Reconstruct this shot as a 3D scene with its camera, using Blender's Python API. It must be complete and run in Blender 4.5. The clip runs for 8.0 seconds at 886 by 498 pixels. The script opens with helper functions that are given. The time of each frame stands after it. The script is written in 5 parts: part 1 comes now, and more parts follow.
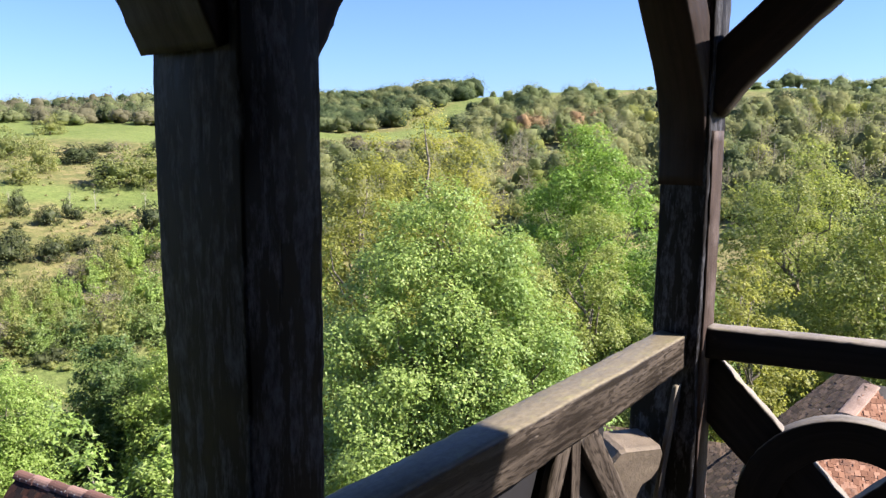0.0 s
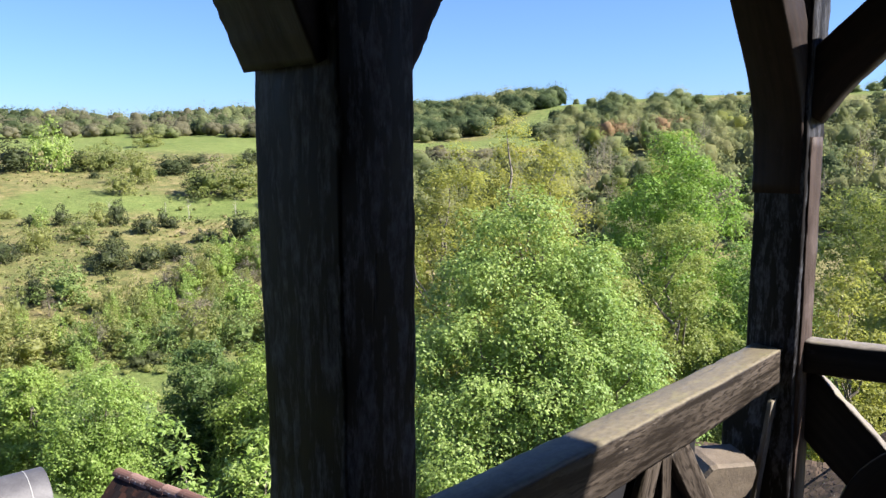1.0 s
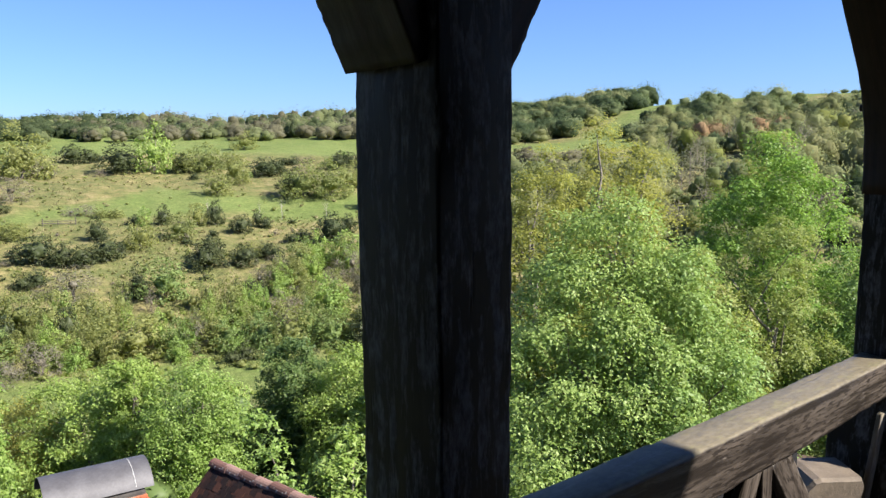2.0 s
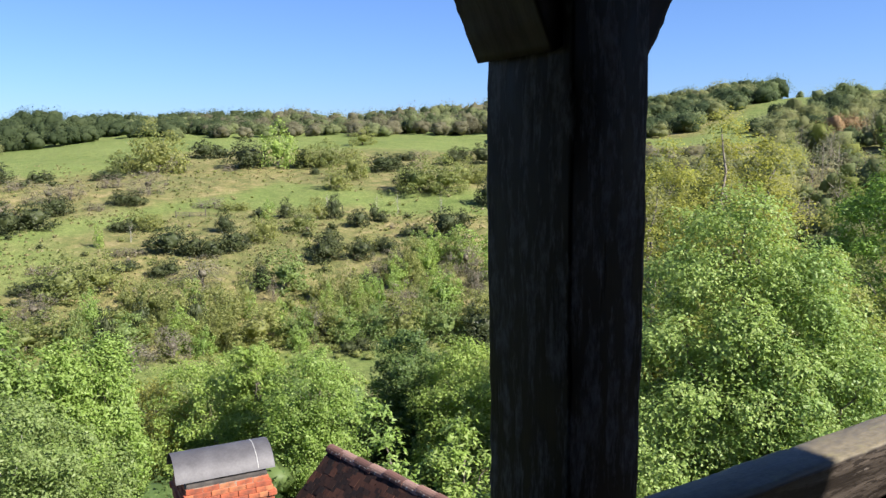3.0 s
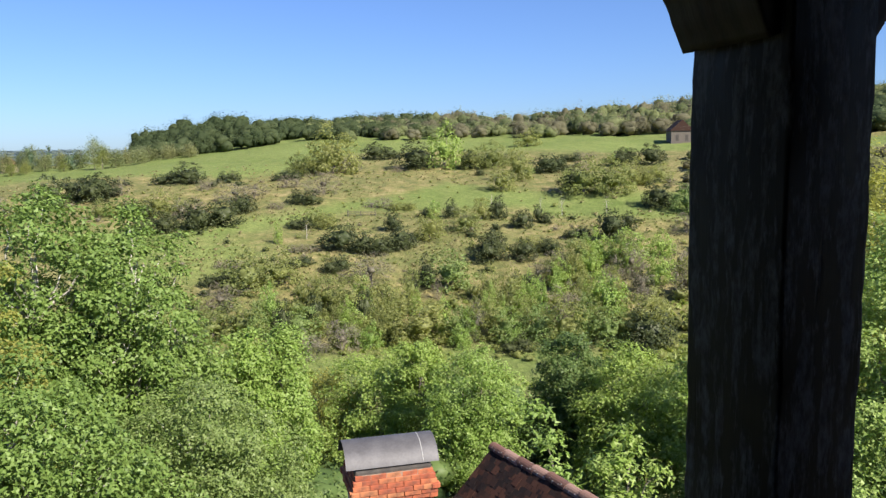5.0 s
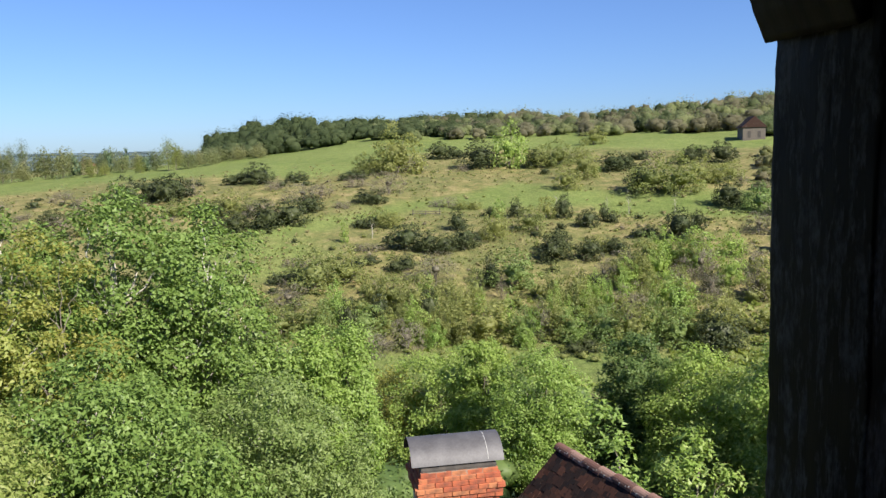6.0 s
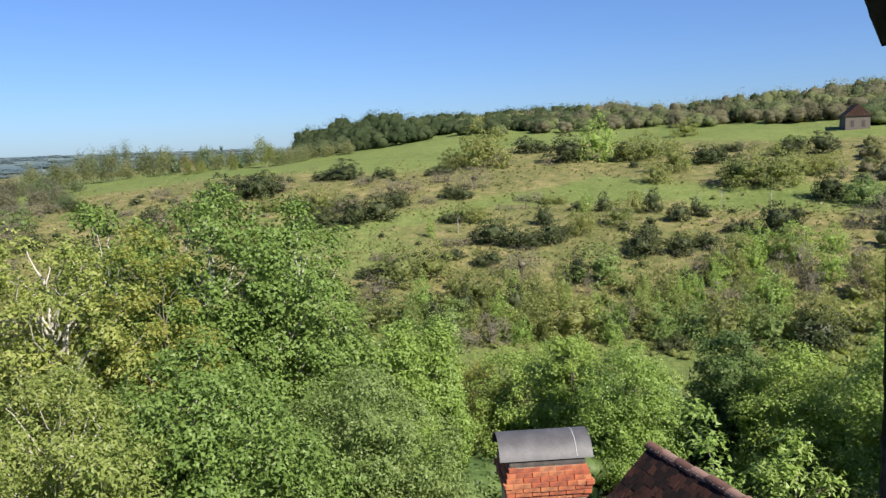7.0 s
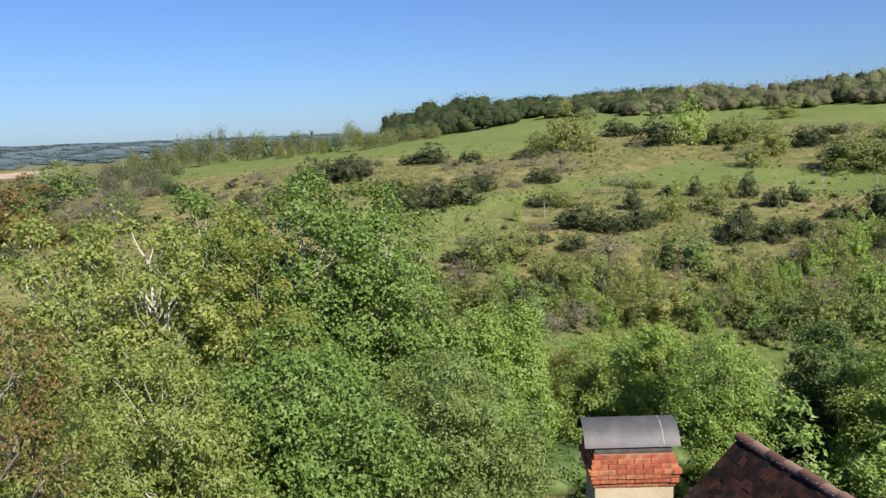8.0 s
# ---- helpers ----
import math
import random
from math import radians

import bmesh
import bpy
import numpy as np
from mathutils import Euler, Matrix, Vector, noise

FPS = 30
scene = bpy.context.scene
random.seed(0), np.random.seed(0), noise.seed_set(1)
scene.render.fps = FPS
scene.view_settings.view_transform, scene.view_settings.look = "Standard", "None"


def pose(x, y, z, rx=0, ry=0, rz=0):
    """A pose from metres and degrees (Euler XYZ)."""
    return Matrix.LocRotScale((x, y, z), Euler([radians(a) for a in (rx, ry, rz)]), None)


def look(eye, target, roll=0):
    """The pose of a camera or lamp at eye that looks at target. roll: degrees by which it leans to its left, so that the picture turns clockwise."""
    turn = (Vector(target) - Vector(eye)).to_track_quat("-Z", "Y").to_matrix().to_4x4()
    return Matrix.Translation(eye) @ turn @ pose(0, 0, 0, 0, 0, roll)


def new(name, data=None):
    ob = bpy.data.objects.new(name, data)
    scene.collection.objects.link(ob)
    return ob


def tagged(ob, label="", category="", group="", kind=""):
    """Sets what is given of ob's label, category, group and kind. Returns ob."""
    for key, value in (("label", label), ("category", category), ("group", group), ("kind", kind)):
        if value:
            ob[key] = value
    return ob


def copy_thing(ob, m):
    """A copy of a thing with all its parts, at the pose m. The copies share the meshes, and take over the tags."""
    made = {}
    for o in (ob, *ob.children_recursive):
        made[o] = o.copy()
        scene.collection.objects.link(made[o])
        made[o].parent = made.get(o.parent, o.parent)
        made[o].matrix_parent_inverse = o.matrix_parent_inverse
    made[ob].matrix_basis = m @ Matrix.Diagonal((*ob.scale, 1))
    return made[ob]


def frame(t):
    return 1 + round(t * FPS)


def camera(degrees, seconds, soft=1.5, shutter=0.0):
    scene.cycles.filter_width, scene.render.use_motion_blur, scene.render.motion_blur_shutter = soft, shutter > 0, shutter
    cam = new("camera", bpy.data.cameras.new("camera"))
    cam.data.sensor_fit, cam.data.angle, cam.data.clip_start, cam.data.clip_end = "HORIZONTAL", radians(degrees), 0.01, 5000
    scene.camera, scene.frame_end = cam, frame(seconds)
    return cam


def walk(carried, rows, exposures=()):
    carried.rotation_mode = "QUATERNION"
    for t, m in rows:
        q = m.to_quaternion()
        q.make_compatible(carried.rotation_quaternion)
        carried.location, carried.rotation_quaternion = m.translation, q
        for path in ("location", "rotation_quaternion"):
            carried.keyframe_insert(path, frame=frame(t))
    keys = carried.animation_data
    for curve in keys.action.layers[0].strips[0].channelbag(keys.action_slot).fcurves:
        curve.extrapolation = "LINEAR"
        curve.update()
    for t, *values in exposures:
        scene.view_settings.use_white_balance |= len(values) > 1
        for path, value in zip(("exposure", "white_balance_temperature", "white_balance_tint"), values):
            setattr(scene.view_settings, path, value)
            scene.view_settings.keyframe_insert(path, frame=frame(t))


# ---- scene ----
cam = camera(57.9, 8.0, 1.42)
PATH = [
    (0, (-0.136, 0.106, 1.572), (-1.353, 1.67, 1.298), 0.2),
    (0.5, (-0.142, 0.099, 1.574), (-1.439, 1.599, 1.311), -0.2),
    (1, (-0.142, 0.09, 1.575), (-1.515, 1.523, 1.323), -0.4),
    (2.5, (-0.158, 0.07, 1.567), (-1.76, 1.241, 1.318), -0.6),
    (3, (-0.165, 0.058, 1.562), (-1.851, 1.104, 1.308), -0.6),
    (3.5, (-0.177, 0.044, 1.558), (-1.932, 0.966, 1.3), -0.6),
    (4, (-0.18, 0.025, 1.556), (-1.991, 0.833, 1.298), -0.7),
    (5.5, (-0.18, 0.001, 1.547), (-2.066, 0.621, 1.304), -1.0),
    (6, (-0.181, -0.009, 1.544), (-2.094, 0.521, 1.299), -1.3),
    (6.5, (-0.172, -0.028, 1.549), (-2.106, 0.419, 1.304), -1.7),
    (7, (-0.139, -0.060, 1.565), (-2.097, 0.261, 1.313), -2.0),
    (7.5, (-0.1, -0.066, 1.577), (-2.072, 0.131, 1.307), -2.2),
    (8, (-0.069, -0.082, 1.586), (-2.046, 0.025, 1.302), -2.3),
]
walk(cam, [(t, look(eye, target, roll)) for t, eye, target, roll in PATH], [(0, 1.82, 6400, 17), (1.0, 1.7, 6300, 13), (2.5, 1.46, 6300, 12), (4, 1.36, 6450, 12), (5.5, 1.24, 6500, 11), (7, 1.05, 6450, 10), (8, 0.92, 6450, 10)])

# ---- light: low clear-morning sun from the open end of the gallery ----
SUN_EL, SUN_AL = 39.6, 31.0        # height, and turn from +x towards +y
sun_dir = Vector((math.cos(radians(SUN_EL)) * math.cos(radians(SUN_AL)), math.cos(radians(SUN_EL)) * math.sin(radians(SUN_AL)), math.sin(radians(SUN_EL))))
sun = new("sun", bpy.data.lights.new("sun", "SUN"))
sun.data.energy, sun.data.angle, sun.data.color = 5.0, radians(0.53), (1.0, 0.93, 0.82)
sun.matrix_basis = look((0, 0, 30), Vector((0, 0, 30)) - sun_dir)
world = bpy.data.worlds.new("sky")
scene.world = world
world.use_nodes = True
wn = world.node_tree
sky = wn.nodes.new("ShaderNodeTexSky")
sky.sky_type, sky.sun_disc = "NISHITA", False
sky.sun_elevation, sky.sun_rotation = radians(SUN_EL), radians(90 - SUN_AL)
sky.altitude, sky.air_density, sky.dust_density, sky.ozone_density = 200, 1.0, 0.4, 3.0
tint = wn.nodes.new("ShaderNodeMix")
tint.data_type, tint.blend_type = "RGBA", "MULTIPLY"
tint.inputs[0].default_value, tint.inputs[7].default_value = 1.0, (0.655, 0.885, 1.35, 1)
wn.links.new(sky.outputs[0], tint.inputs[6])
glow = wn.nodes.new("ShaderNodeMix")          # light scattered many times in the air
glow.data_type, glow.blend_type = "RGBA", "ADD"
glow.inputs[0].default_value, glow.inputs[7].default_value = 1.0, (0.30, 0.42, 0.68, 1)
wn.links.new(tint.outputs[2], glow.inputs[6])
wn.links.new(glow.outputs[2], wn.nodes["Background"].inputs[0])
wn.nodes["Background"].inputs[1].default_value = 0.044

# ---- materials ----
def material(name):
    m = bpy.data.materials.new(name)
    m.use_nodes = True
    nt = m.node_tree
    return m, nt, nt.nodes["Principled BSDF"]


def node(nt, kind, **kw):
    n = nt.nodes.new(kind)
    for k, v in kw.items():
        n.inputs[k].default_value = v
    return n


def noise_of(nt, vec, scale, detail=4.0, rough=0.6):
    n = node(nt, "ShaderNodeTexNoise", Scale=scale, Detail=detail, Roughness=rough)
    if vec is not None:
        nt.links.new(vec, n.inputs["Vector"])
    return n.outputs[0]


def ramp(nt, fac, stops):
    n = nt.nodes.new("ShaderNodeValToRGB")
    n.color_ramp.elements.remove(n.color_ramp.elements[1])
    for i, (p, c) in enumerate(stops):
        e = n.color_ramp.elements[0] if i == 0 else n.color_ramp.elements.new(p)
        e.position, e.color = p, (*c, 1)
    nt.links.new(fac, n.inputs[0])
    return n.outputs[0]


def mixed(nt, fac, a, b, how="MIX"):
    n = nt.nodes.new("ShaderNodeMix")
    n.data_type, n.blend_type = "RGBA", how
    for sock, v in ((n.inputs[0], fac), (n.inputs[6], a), (n.inputs[7], b)):
        if isinstance(v, bpy.types.NodeSocket):
            nt.links.new(v, sock)
        else:
            sock.default_value = v if isinstance(v, float) else (*v, 1)
    return n.outputs[2]


def maths(nt, how, a, b):
    n = nt.nodes.new("ShaderNodeMath")
    n.operation = how
    for sock, v in ((n.inputs[0], a), (n.inputs[1], b)):
        if isinstance(v, bpy.types.NodeSocket):
            nt.links.new(v, sock)
        else:
            sock.default_value = v
    return n.outputs[0]


def bumped(nt, bsdf, height, strength, distance):
    b = node(nt, "ShaderNodeBump", Strength=strength, Distance=distance)
    nt.links.new(height, b.inputs["Height"])
    nt.links.new(b.outputs[0], bsdf.inputs["Normal"])


def scaled(nt, out, sx, sy, sz):
    n = nt.nodes.new("ShaderNodeMapping")
    n.inputs["Scale"].default_value = (sx, sy, sz)
    nt.links.new(out, n.inputs["Vector"])
    return n.outputs[0]


def timber_material(name, dark, light, worn, wear_at, rough, bleach_and_sun=None, gloss=0.5, streaks=0.3, patch=(5.0, 12.0), checks=0.0, lines=90.0, relief=0.8, crisp=0.14):
    """Old timber; the mesh's UV runs along the grain in u (metres)."""
    m, nt, b = material(name)
    uv = node(nt, "ShaderNodeTexCoord").outputs["UV"]
    grain = noise_of(nt, scaled(nt, uv, 1.3 + lines / 90, lines, 1), 1.0, 6.0, 0.65)
    fine = noise_of(nt, scaled(nt, uv, 7.0, 300.0, 1), 1.0, 4.0, 0.6)
    blot = noise_of(nt, scaled(nt, uv, *patch, 1), 1.0, 6.0, 0.72)
    col = ramp(nt, grain, [(0.40, dark), (0.62, light)])
    streak = ramp(nt, noise_of(nt, scaled(nt, uv, 16.0, 190.0, 1), 1.0, 3.0, 0.55), [(0.55, (0, 0, 0)), (0.66, (1, 1, 1))])
    col = mixed(nt, maths(nt, "MULTIPLY", streak, streaks), col, worn)
    wear = maths(nt, "MULTIPLY", ramp(nt, blot, [(wear_at, (0, 0, 0)), (wear_at + crisp, (1, 1, 1))]), ramp(nt, noise_of(nt, scaled(nt, uv, 34.0, 80.0, 1), 1.0, 5.0, 0.7), [(0.38, (0.15, 0.15, 0.15)), (0.62, (1, 1, 1))]))
    col = mixed(nt, wear, col, worn)
    if checks:                              # short dark drying checks along the grain
        dry = ramp(nt, noise_of(nt, scaled(nt, uv, 20.0, 130.0, 1), 1.0, 2.0, 0.5), [(0.545, (0, 0, 0)), (0.565, (1, 1, 1))])
        col = mixed(nt, maths(nt, "MULTIPLY", dry, checks), col, dark)
    if bleach_and_sun:                              # upper faces paler: rain bleach on the hand rail, painted sunlight on END_WOOD
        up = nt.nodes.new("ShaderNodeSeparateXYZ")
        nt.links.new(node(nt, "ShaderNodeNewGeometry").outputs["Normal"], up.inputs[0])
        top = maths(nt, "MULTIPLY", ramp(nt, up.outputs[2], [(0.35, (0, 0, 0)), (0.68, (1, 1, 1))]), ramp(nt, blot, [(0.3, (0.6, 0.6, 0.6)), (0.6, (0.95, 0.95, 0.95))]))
        pale = mixed(nt, ramp(nt, noise_of(nt, scaled(nt, uv, 45.0, 70.0, 1), 1.0, 4.0, 0.7), [(0.36, (0.55, 0.55, 0.55)), (0.62, (1, 1, 1))]), tuple(0.35 * q for q in bleach_and_sun), bleach_and_sun)
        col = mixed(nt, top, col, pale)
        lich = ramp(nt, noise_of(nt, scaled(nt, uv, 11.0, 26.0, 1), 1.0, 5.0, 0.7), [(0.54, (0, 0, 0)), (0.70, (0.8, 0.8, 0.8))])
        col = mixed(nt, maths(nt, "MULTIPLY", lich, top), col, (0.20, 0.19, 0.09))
    nt.links.new(col, b.inputs["Base Color"])
    nt.links.new(ramp(nt, blot, [(0.3, (rough, rough, rough)), (0.75, (rough + 0.3,) * 3)]), b.inputs["Roughness"])
    crack = ramp(nt, noise_of(nt, scaled(nt, uv, 2.6, 34.0, 1), 1.0, 3.0, 0.5), [(0.26, (0, 0, 0)), (0.32, (1, 1, 1))])
    h = mixed(nt, 0.5, mixed(nt, 0.5, grain, fine), crack)
    bumped(nt, b, h, relief, 0.006)
    b.inputs["Specular IOR Level"].default_value = gloss
    return m


def leaf_material(name, a, b_, c, trans=0.55, drift_scale=0.45, by_crown=False):
    """Leaves: three greens by leaf, drifting over the crown."""
    m, nt, b = material(name)
    isl = node(nt, "ShaderNodeNewGeometry").outputs["Random Per Island"]
    drift = noise_of(nt, node(nt, "ShaderNodeTexCoord").outputs["Object"], drift_scale, 3.0)
    f = maths(nt, "ADD", maths(nt, "ADD", maths(nt, "MULTIPLY", isl, 0.6), 0.01), maths(nt, "MULTIPLY", drift, 0.42))
    if by_crown:                            # woods: each crown keeps to one shade
        at = nt.nodes.new("ShaderNodeAttribute")
        at.attribute_name = "crown_tone"
        fleck = noise_of(nt, node(nt, "ShaderNodeTexCoord").outputs["Object"], 0.8, 5.0, 0.75)
        f = maths(nt, "ADD", maths(nt, "MULTIPLY", at.outputs["Fac"], 0.6), maths(nt, "MULTIPLY", maths(nt, "ADD", maths(nt, "MULTIPLY", isl, 0.35), fleck), 0.34))
    col = ramp(nt, f, [(0.2, a), (0.5, b_), (0.8, c)])
    tint = node(nt, "ShaderNodeObjectInfo").outputs["Random"]
    col = mixed(nt, 0.35, col, mixed(nt, tint, (0.75, 0.85, 0.75), (1.25, 1.12, 0.9)), "MULTIPLY")
    nt.links.new(col, b.inputs["Base Color"])
    b.inputs["Roughness"].default_value = 0.7 if by_crown else 0.48
    b.inputs["Specular IOR Level"].default_value = 0.15 if by_crown else 0.24
    if by_crown:
        bumped(nt, b, fleck, 0.4, 0.9)
    tr = nt.nodes.new("ShaderNodeBsdfTranslucent")
    nt.links.new(mixed(nt, 0.5, col, (1.0, 1.0, 0.8 if by_crown else 0.35), "MULTIPLY"), tr.inputs[0])
    mx = nt.nodes.new("ShaderNodeMixShader")
    mx.inputs[0].default_value = trans
    nt.links.new(b.outputs[0], mx.inputs[1])
    nt.links.new(tr.outputs[0], mx.inputs[2])
    nt.links.new(mx.outputs[0], nt.nodes["Material Output"].inputs[0])
    return m


def plain(name, a, b_, scale=6.0, rough=0.8, bump=0.3, metal=0.0, dist=0.01):
    """Two shades at two sizes of blotch, with fine relief."""
    m, nt, b = material(name)
    co = node(nt, "ShaderNodeTexCoord").outputs["Object"]
    big, small = noise_of(nt, co, scale, 4), noise_of(nt, co, scale * 9, 5, 0.7)
    nt.links.new(ramp(nt, maths(nt, "ADD", maths(nt, "MULTIPLY", big, 0.6), maths(nt, "MULTIPLY", small, 0.4)), [(0.35, a), (0.65, b_)]), b.inputs["Base Color"])
    b.inputs["Roughness"].default_value, b.inputs["Metallic"].default_value = rough, metal
    bumped(nt, b, small, bump, dist)
    return m


def tile_material(name, a, b_, c, spots):
    """Clay tiles, each its own shade, with lichen."""
    m, nt, b = material(name)
    co = node(nt, "ShaderNodeTexCoord").outputs["Object"]
    tint = node(nt, "ShaderNodeObjectInfo").outputs["Random"]
    isl = node(nt, "ShaderNodeNewGeometry").outputs["Random Per Island"]
    pick = maths(nt, "FRACT", maths(nt, "ADD", tint, isl), 0.0)
    col = ramp(nt, pick, [(0.1, a), (0.5, b_), (0.9, c)])
    col = mixed(nt, ramp(nt, noise_of(nt, co, 3.0, 6, 0.7), [(0.5, (0, 0, 0)), (0.68, (0.8, 0.8, 0.8))]), col, (0.05, 0.04, 0.035))
    col = mixed(nt, ramp(nt, noise_of(nt, co, 10.0, 6, 0.72), [(spots, (0, 0, 0)), (spots + 0.03, (1, 1, 1))]), col, (0.42, 0.42, 0.36))
    nt.links.new(col, b.inputs["Base Color"])
    b.inputs["Roughness"].default_value = 0.85
    b.inputs["Specular IOR Level"].default_value = 0.2
    bumped(nt, b, noise_of(nt, co, 60, 4), 0.5, 0.006)
    return m


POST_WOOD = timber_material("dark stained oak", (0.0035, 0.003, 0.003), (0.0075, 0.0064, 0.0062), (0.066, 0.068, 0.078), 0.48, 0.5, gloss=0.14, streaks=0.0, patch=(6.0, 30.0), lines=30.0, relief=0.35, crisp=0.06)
BRACE_WOOD = timber_material("brown stained oak", (0.012, 0.0070, 0.0055), (0.021, 0.0122, 0.0095), (0.045, 0.034, 0.030), 0.60, 0.5, gloss=0.2, streaks=0.0, patch=(9.0, 22.0), lines=40.0, relief=0.35)
# pale upward faces stand for sun on the end rail's tops
END_WOOD = timber_material("dark oak with sunlit tops painted pale", (0.005, 0.004, 0.0036), (0.012, 0.0095, 0.008), (0.04, 0.036, 0.033), 0.62, 0.5, (0.24, 0.215, 0.185), gloss=0.2, streaks=0.0, lines=50.0, relief=0.5)
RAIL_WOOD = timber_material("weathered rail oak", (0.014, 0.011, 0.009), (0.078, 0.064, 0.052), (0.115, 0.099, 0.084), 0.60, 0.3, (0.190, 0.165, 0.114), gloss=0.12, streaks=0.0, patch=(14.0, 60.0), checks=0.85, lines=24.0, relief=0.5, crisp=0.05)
# paler copy of the post's oak, for the face the sun reaches
LIT_FACE_WOOD = timber_material("paler oak for the sunlit post face", (0.03, 0.02, 0.016), (0.062, 0.043, 0.036), (0.10, 0.078, 0.07), 0.5, 0.5, gloss=0.2, streaks=0.1, lines=60.0)
FLOOR_WOOD = plain("dark worn boards", (0.022, 0.018, 0.015), (0.045, 0.037, 0.030), 3.0, 0.7, 0.3)
PALE_WOOD = timber_material("dry cut oak", (0.06, 0.052, 0.043), (0.13, 0.114, 0.094), (0.20, 0.178, 0.15), 0.5, 0.7, (0.25, 0.215, 0.155), gloss=0.2, streaks=0.1, checks=0.5, lines=60.0)
CUT_WOOD = plain("sawn weathered oak", (0.085, 0.066, 0.048), (0.19, 0.152, 0.11), 14.0, 0.7, 0.5, dist=0.004)
ASH = leaf_material("ash leaves", (0.161, 0.248, 0.061), (0.245, 0.352, 0.098), (0.342, 0.444, 0.156), 0.44)
YELLOW = leaf_material("young maple leaves", (0.235, 0.248, 0.058), (0.320, 0.330, 0.084), (0.405, 0.402, 0.130), 0.58)
OAK = leaf_material("oak leaves", (0.098, 0.167, 0.039), (0.153, 0.236, 0.058), (0.217, 0.310, 0.095), 0.42)
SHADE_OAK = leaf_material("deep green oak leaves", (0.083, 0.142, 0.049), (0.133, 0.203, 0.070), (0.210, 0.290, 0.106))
FRESH = leaf_material("fresh spring leaves", (0.180, 0.236, 0.059), (0.265, 0.322, 0.088), (0.354, 0.389, 0.143), 0.5)
POPLAR = leaf_material("bright poplar leaves", (0.186, 0.286, 0.063), (0.267, 0.377, 0.093), (0.351, 0.452, 0.154), 0.5)
LINDEN = leaf_material("lime leaves", (0.130, 0.235, 0.040), (0.200, 0.330, 0.062), (0.285, 0.420, 0.100), 0.46)
GREY_GREEN = leaf_material("grey green leaves", (0.117, 0.180, 0.052), (0.176, 0.251, 0.080), (0.248, 0.320, 0.128), 0.45)
DARK = leaf_material("dark bush leaves", (0.036, 0.050, 0.022), (0.059, 0.076, 0.030), (0.094, 0.109, 0.048), 0.35)
OLIVE = leaf_material("olive scrub leaves", (0.166, 0.198, 0.066), (0.262, 0.294, 0.107), (0.369, 0.391, 0.166), 0.60)
TWIGGY = leaf_material("bare reddish twigs", (0.130, 0.112, 0.085), (0.180, 0.160, 0.120), (0.235, 0.212, 0.165), 0.3)
RUST = leaf_material("rust brown young leaves", (0.150, 0.108, 0.042), (0.215, 0.160, 0.058), (0.275, 0.222, 0.090))
DEEP = leaf_material("deep green wood leaves", (0.042, 0.075, 0.043), (0.070, 0.110, 0.061), (0.112, 0.150, 0.085), 0.25)
# distance haze is mixed into this base colour
HAZE_TINTED = leaf_material("distant woods with haze in the colour", (0.101, 0.149, 0.182), (0.117, 0.168, 0.193), (0.138, 0.186, 0.202), 0.45, by_crown=True)
WOOD_DEEP = leaf_material("closed dark woods", (0.071, 0.104, 0.052), (0.095, 0.134, 0.065), (0.127, 0.168, 0.084), 0.68, by_crown=True)
WOOD_OLIVE = leaf_material("budding woods", (0.197, 0.224, 0.105), (0.252, 0.279, 0.134), (0.314, 0.329, 0.167), 0.68, by_crown=True)
WOOD_GREY = leaf_material("grey green woods", (0.178, 0.218, 0.107), (0.229, 0.274, 0.134), (0.294, 0.330, 0.170), 0.68, by_crown=True)
WOOD_FRESH = leaf_material("yellow green woods", (0.231, 0.265, 0.087), (0.293, 0.330, 0.111), (0.359, 0.381, 0.145), 0.68, by_crown=True)
WOOD_BARE = leaf_material("half bare woods", (0.193, 0.188, 0.124), (0.234, 0.229, 0.153), (0.278, 0.273, 0.186), 0.68, by_crown=True)
WOOD_RUST = leaf_material("rust tinted woods", (0.200, 0.148, 0.080), (0.255, 0.175, 0.098), (0.295, 0.208, 0.120), 0.4, by_crown=True)
HAY = leaf_material("dead grass tussocks", (0.15, 0.14, 0.06), (0.21, 0.19, 0.085), (0.28, 0.24, 0.12), 0.2)
BARK = plain("grey bark", (0.10, 0.085, 0.065), (0.24, 0.21, 0.17), 5, 0.9, 0.8)
PALE_BARK = plain("pale bark", (0.27, 0.25, 0.21), (0.50, 0.47, 0.40), 5, 0.9, 0.6)
PLASTER = plain("cream lime render", (0.34, 0.28, 0.18), (0.46, 0.39, 0.27), 2.5, 0.9, 0.4)
# dark so that unseen walls bounce little light onto the posts
WALL = plain("dark boarded wall", (0.05, 0.04, 0.032), (0.10, 0.08, 0.065), 2.0, 0.9, 0.4)
STONE = plain("field stone wall", (0.08, 0.068, 0.055), (0.14, 0.12, 0.10), 4.0, 0.9, 0.8)
METAL = plain("dull zinc sheet", (0.064, 0.061, 0.064), (0.112, 0.109, 0.112), 4.0, 0.6, 0.1, 0.25)
LIME = plain("white lime streak", (0.275, 0.275, 0.265), (0.350, 0.350, 0.340), 9, 0.9, 0.1)
SOOT = plain("sooty mortar", (0.03, 0.027, 0.025), (0.08, 0.07, 0.06), 8, 0.9, 0.4)
MORTAR = plain("lime mortar", (0.20, 0.13, 0.09), (0.32, 0.22, 0.16), 12, 0.9, 0.4)
BRICK = tile_material("red brick", (0.30, 0.085, 0.045), (0.38, 0.11, 0.052), (0.40, 0.16, 0.075), 0.68)
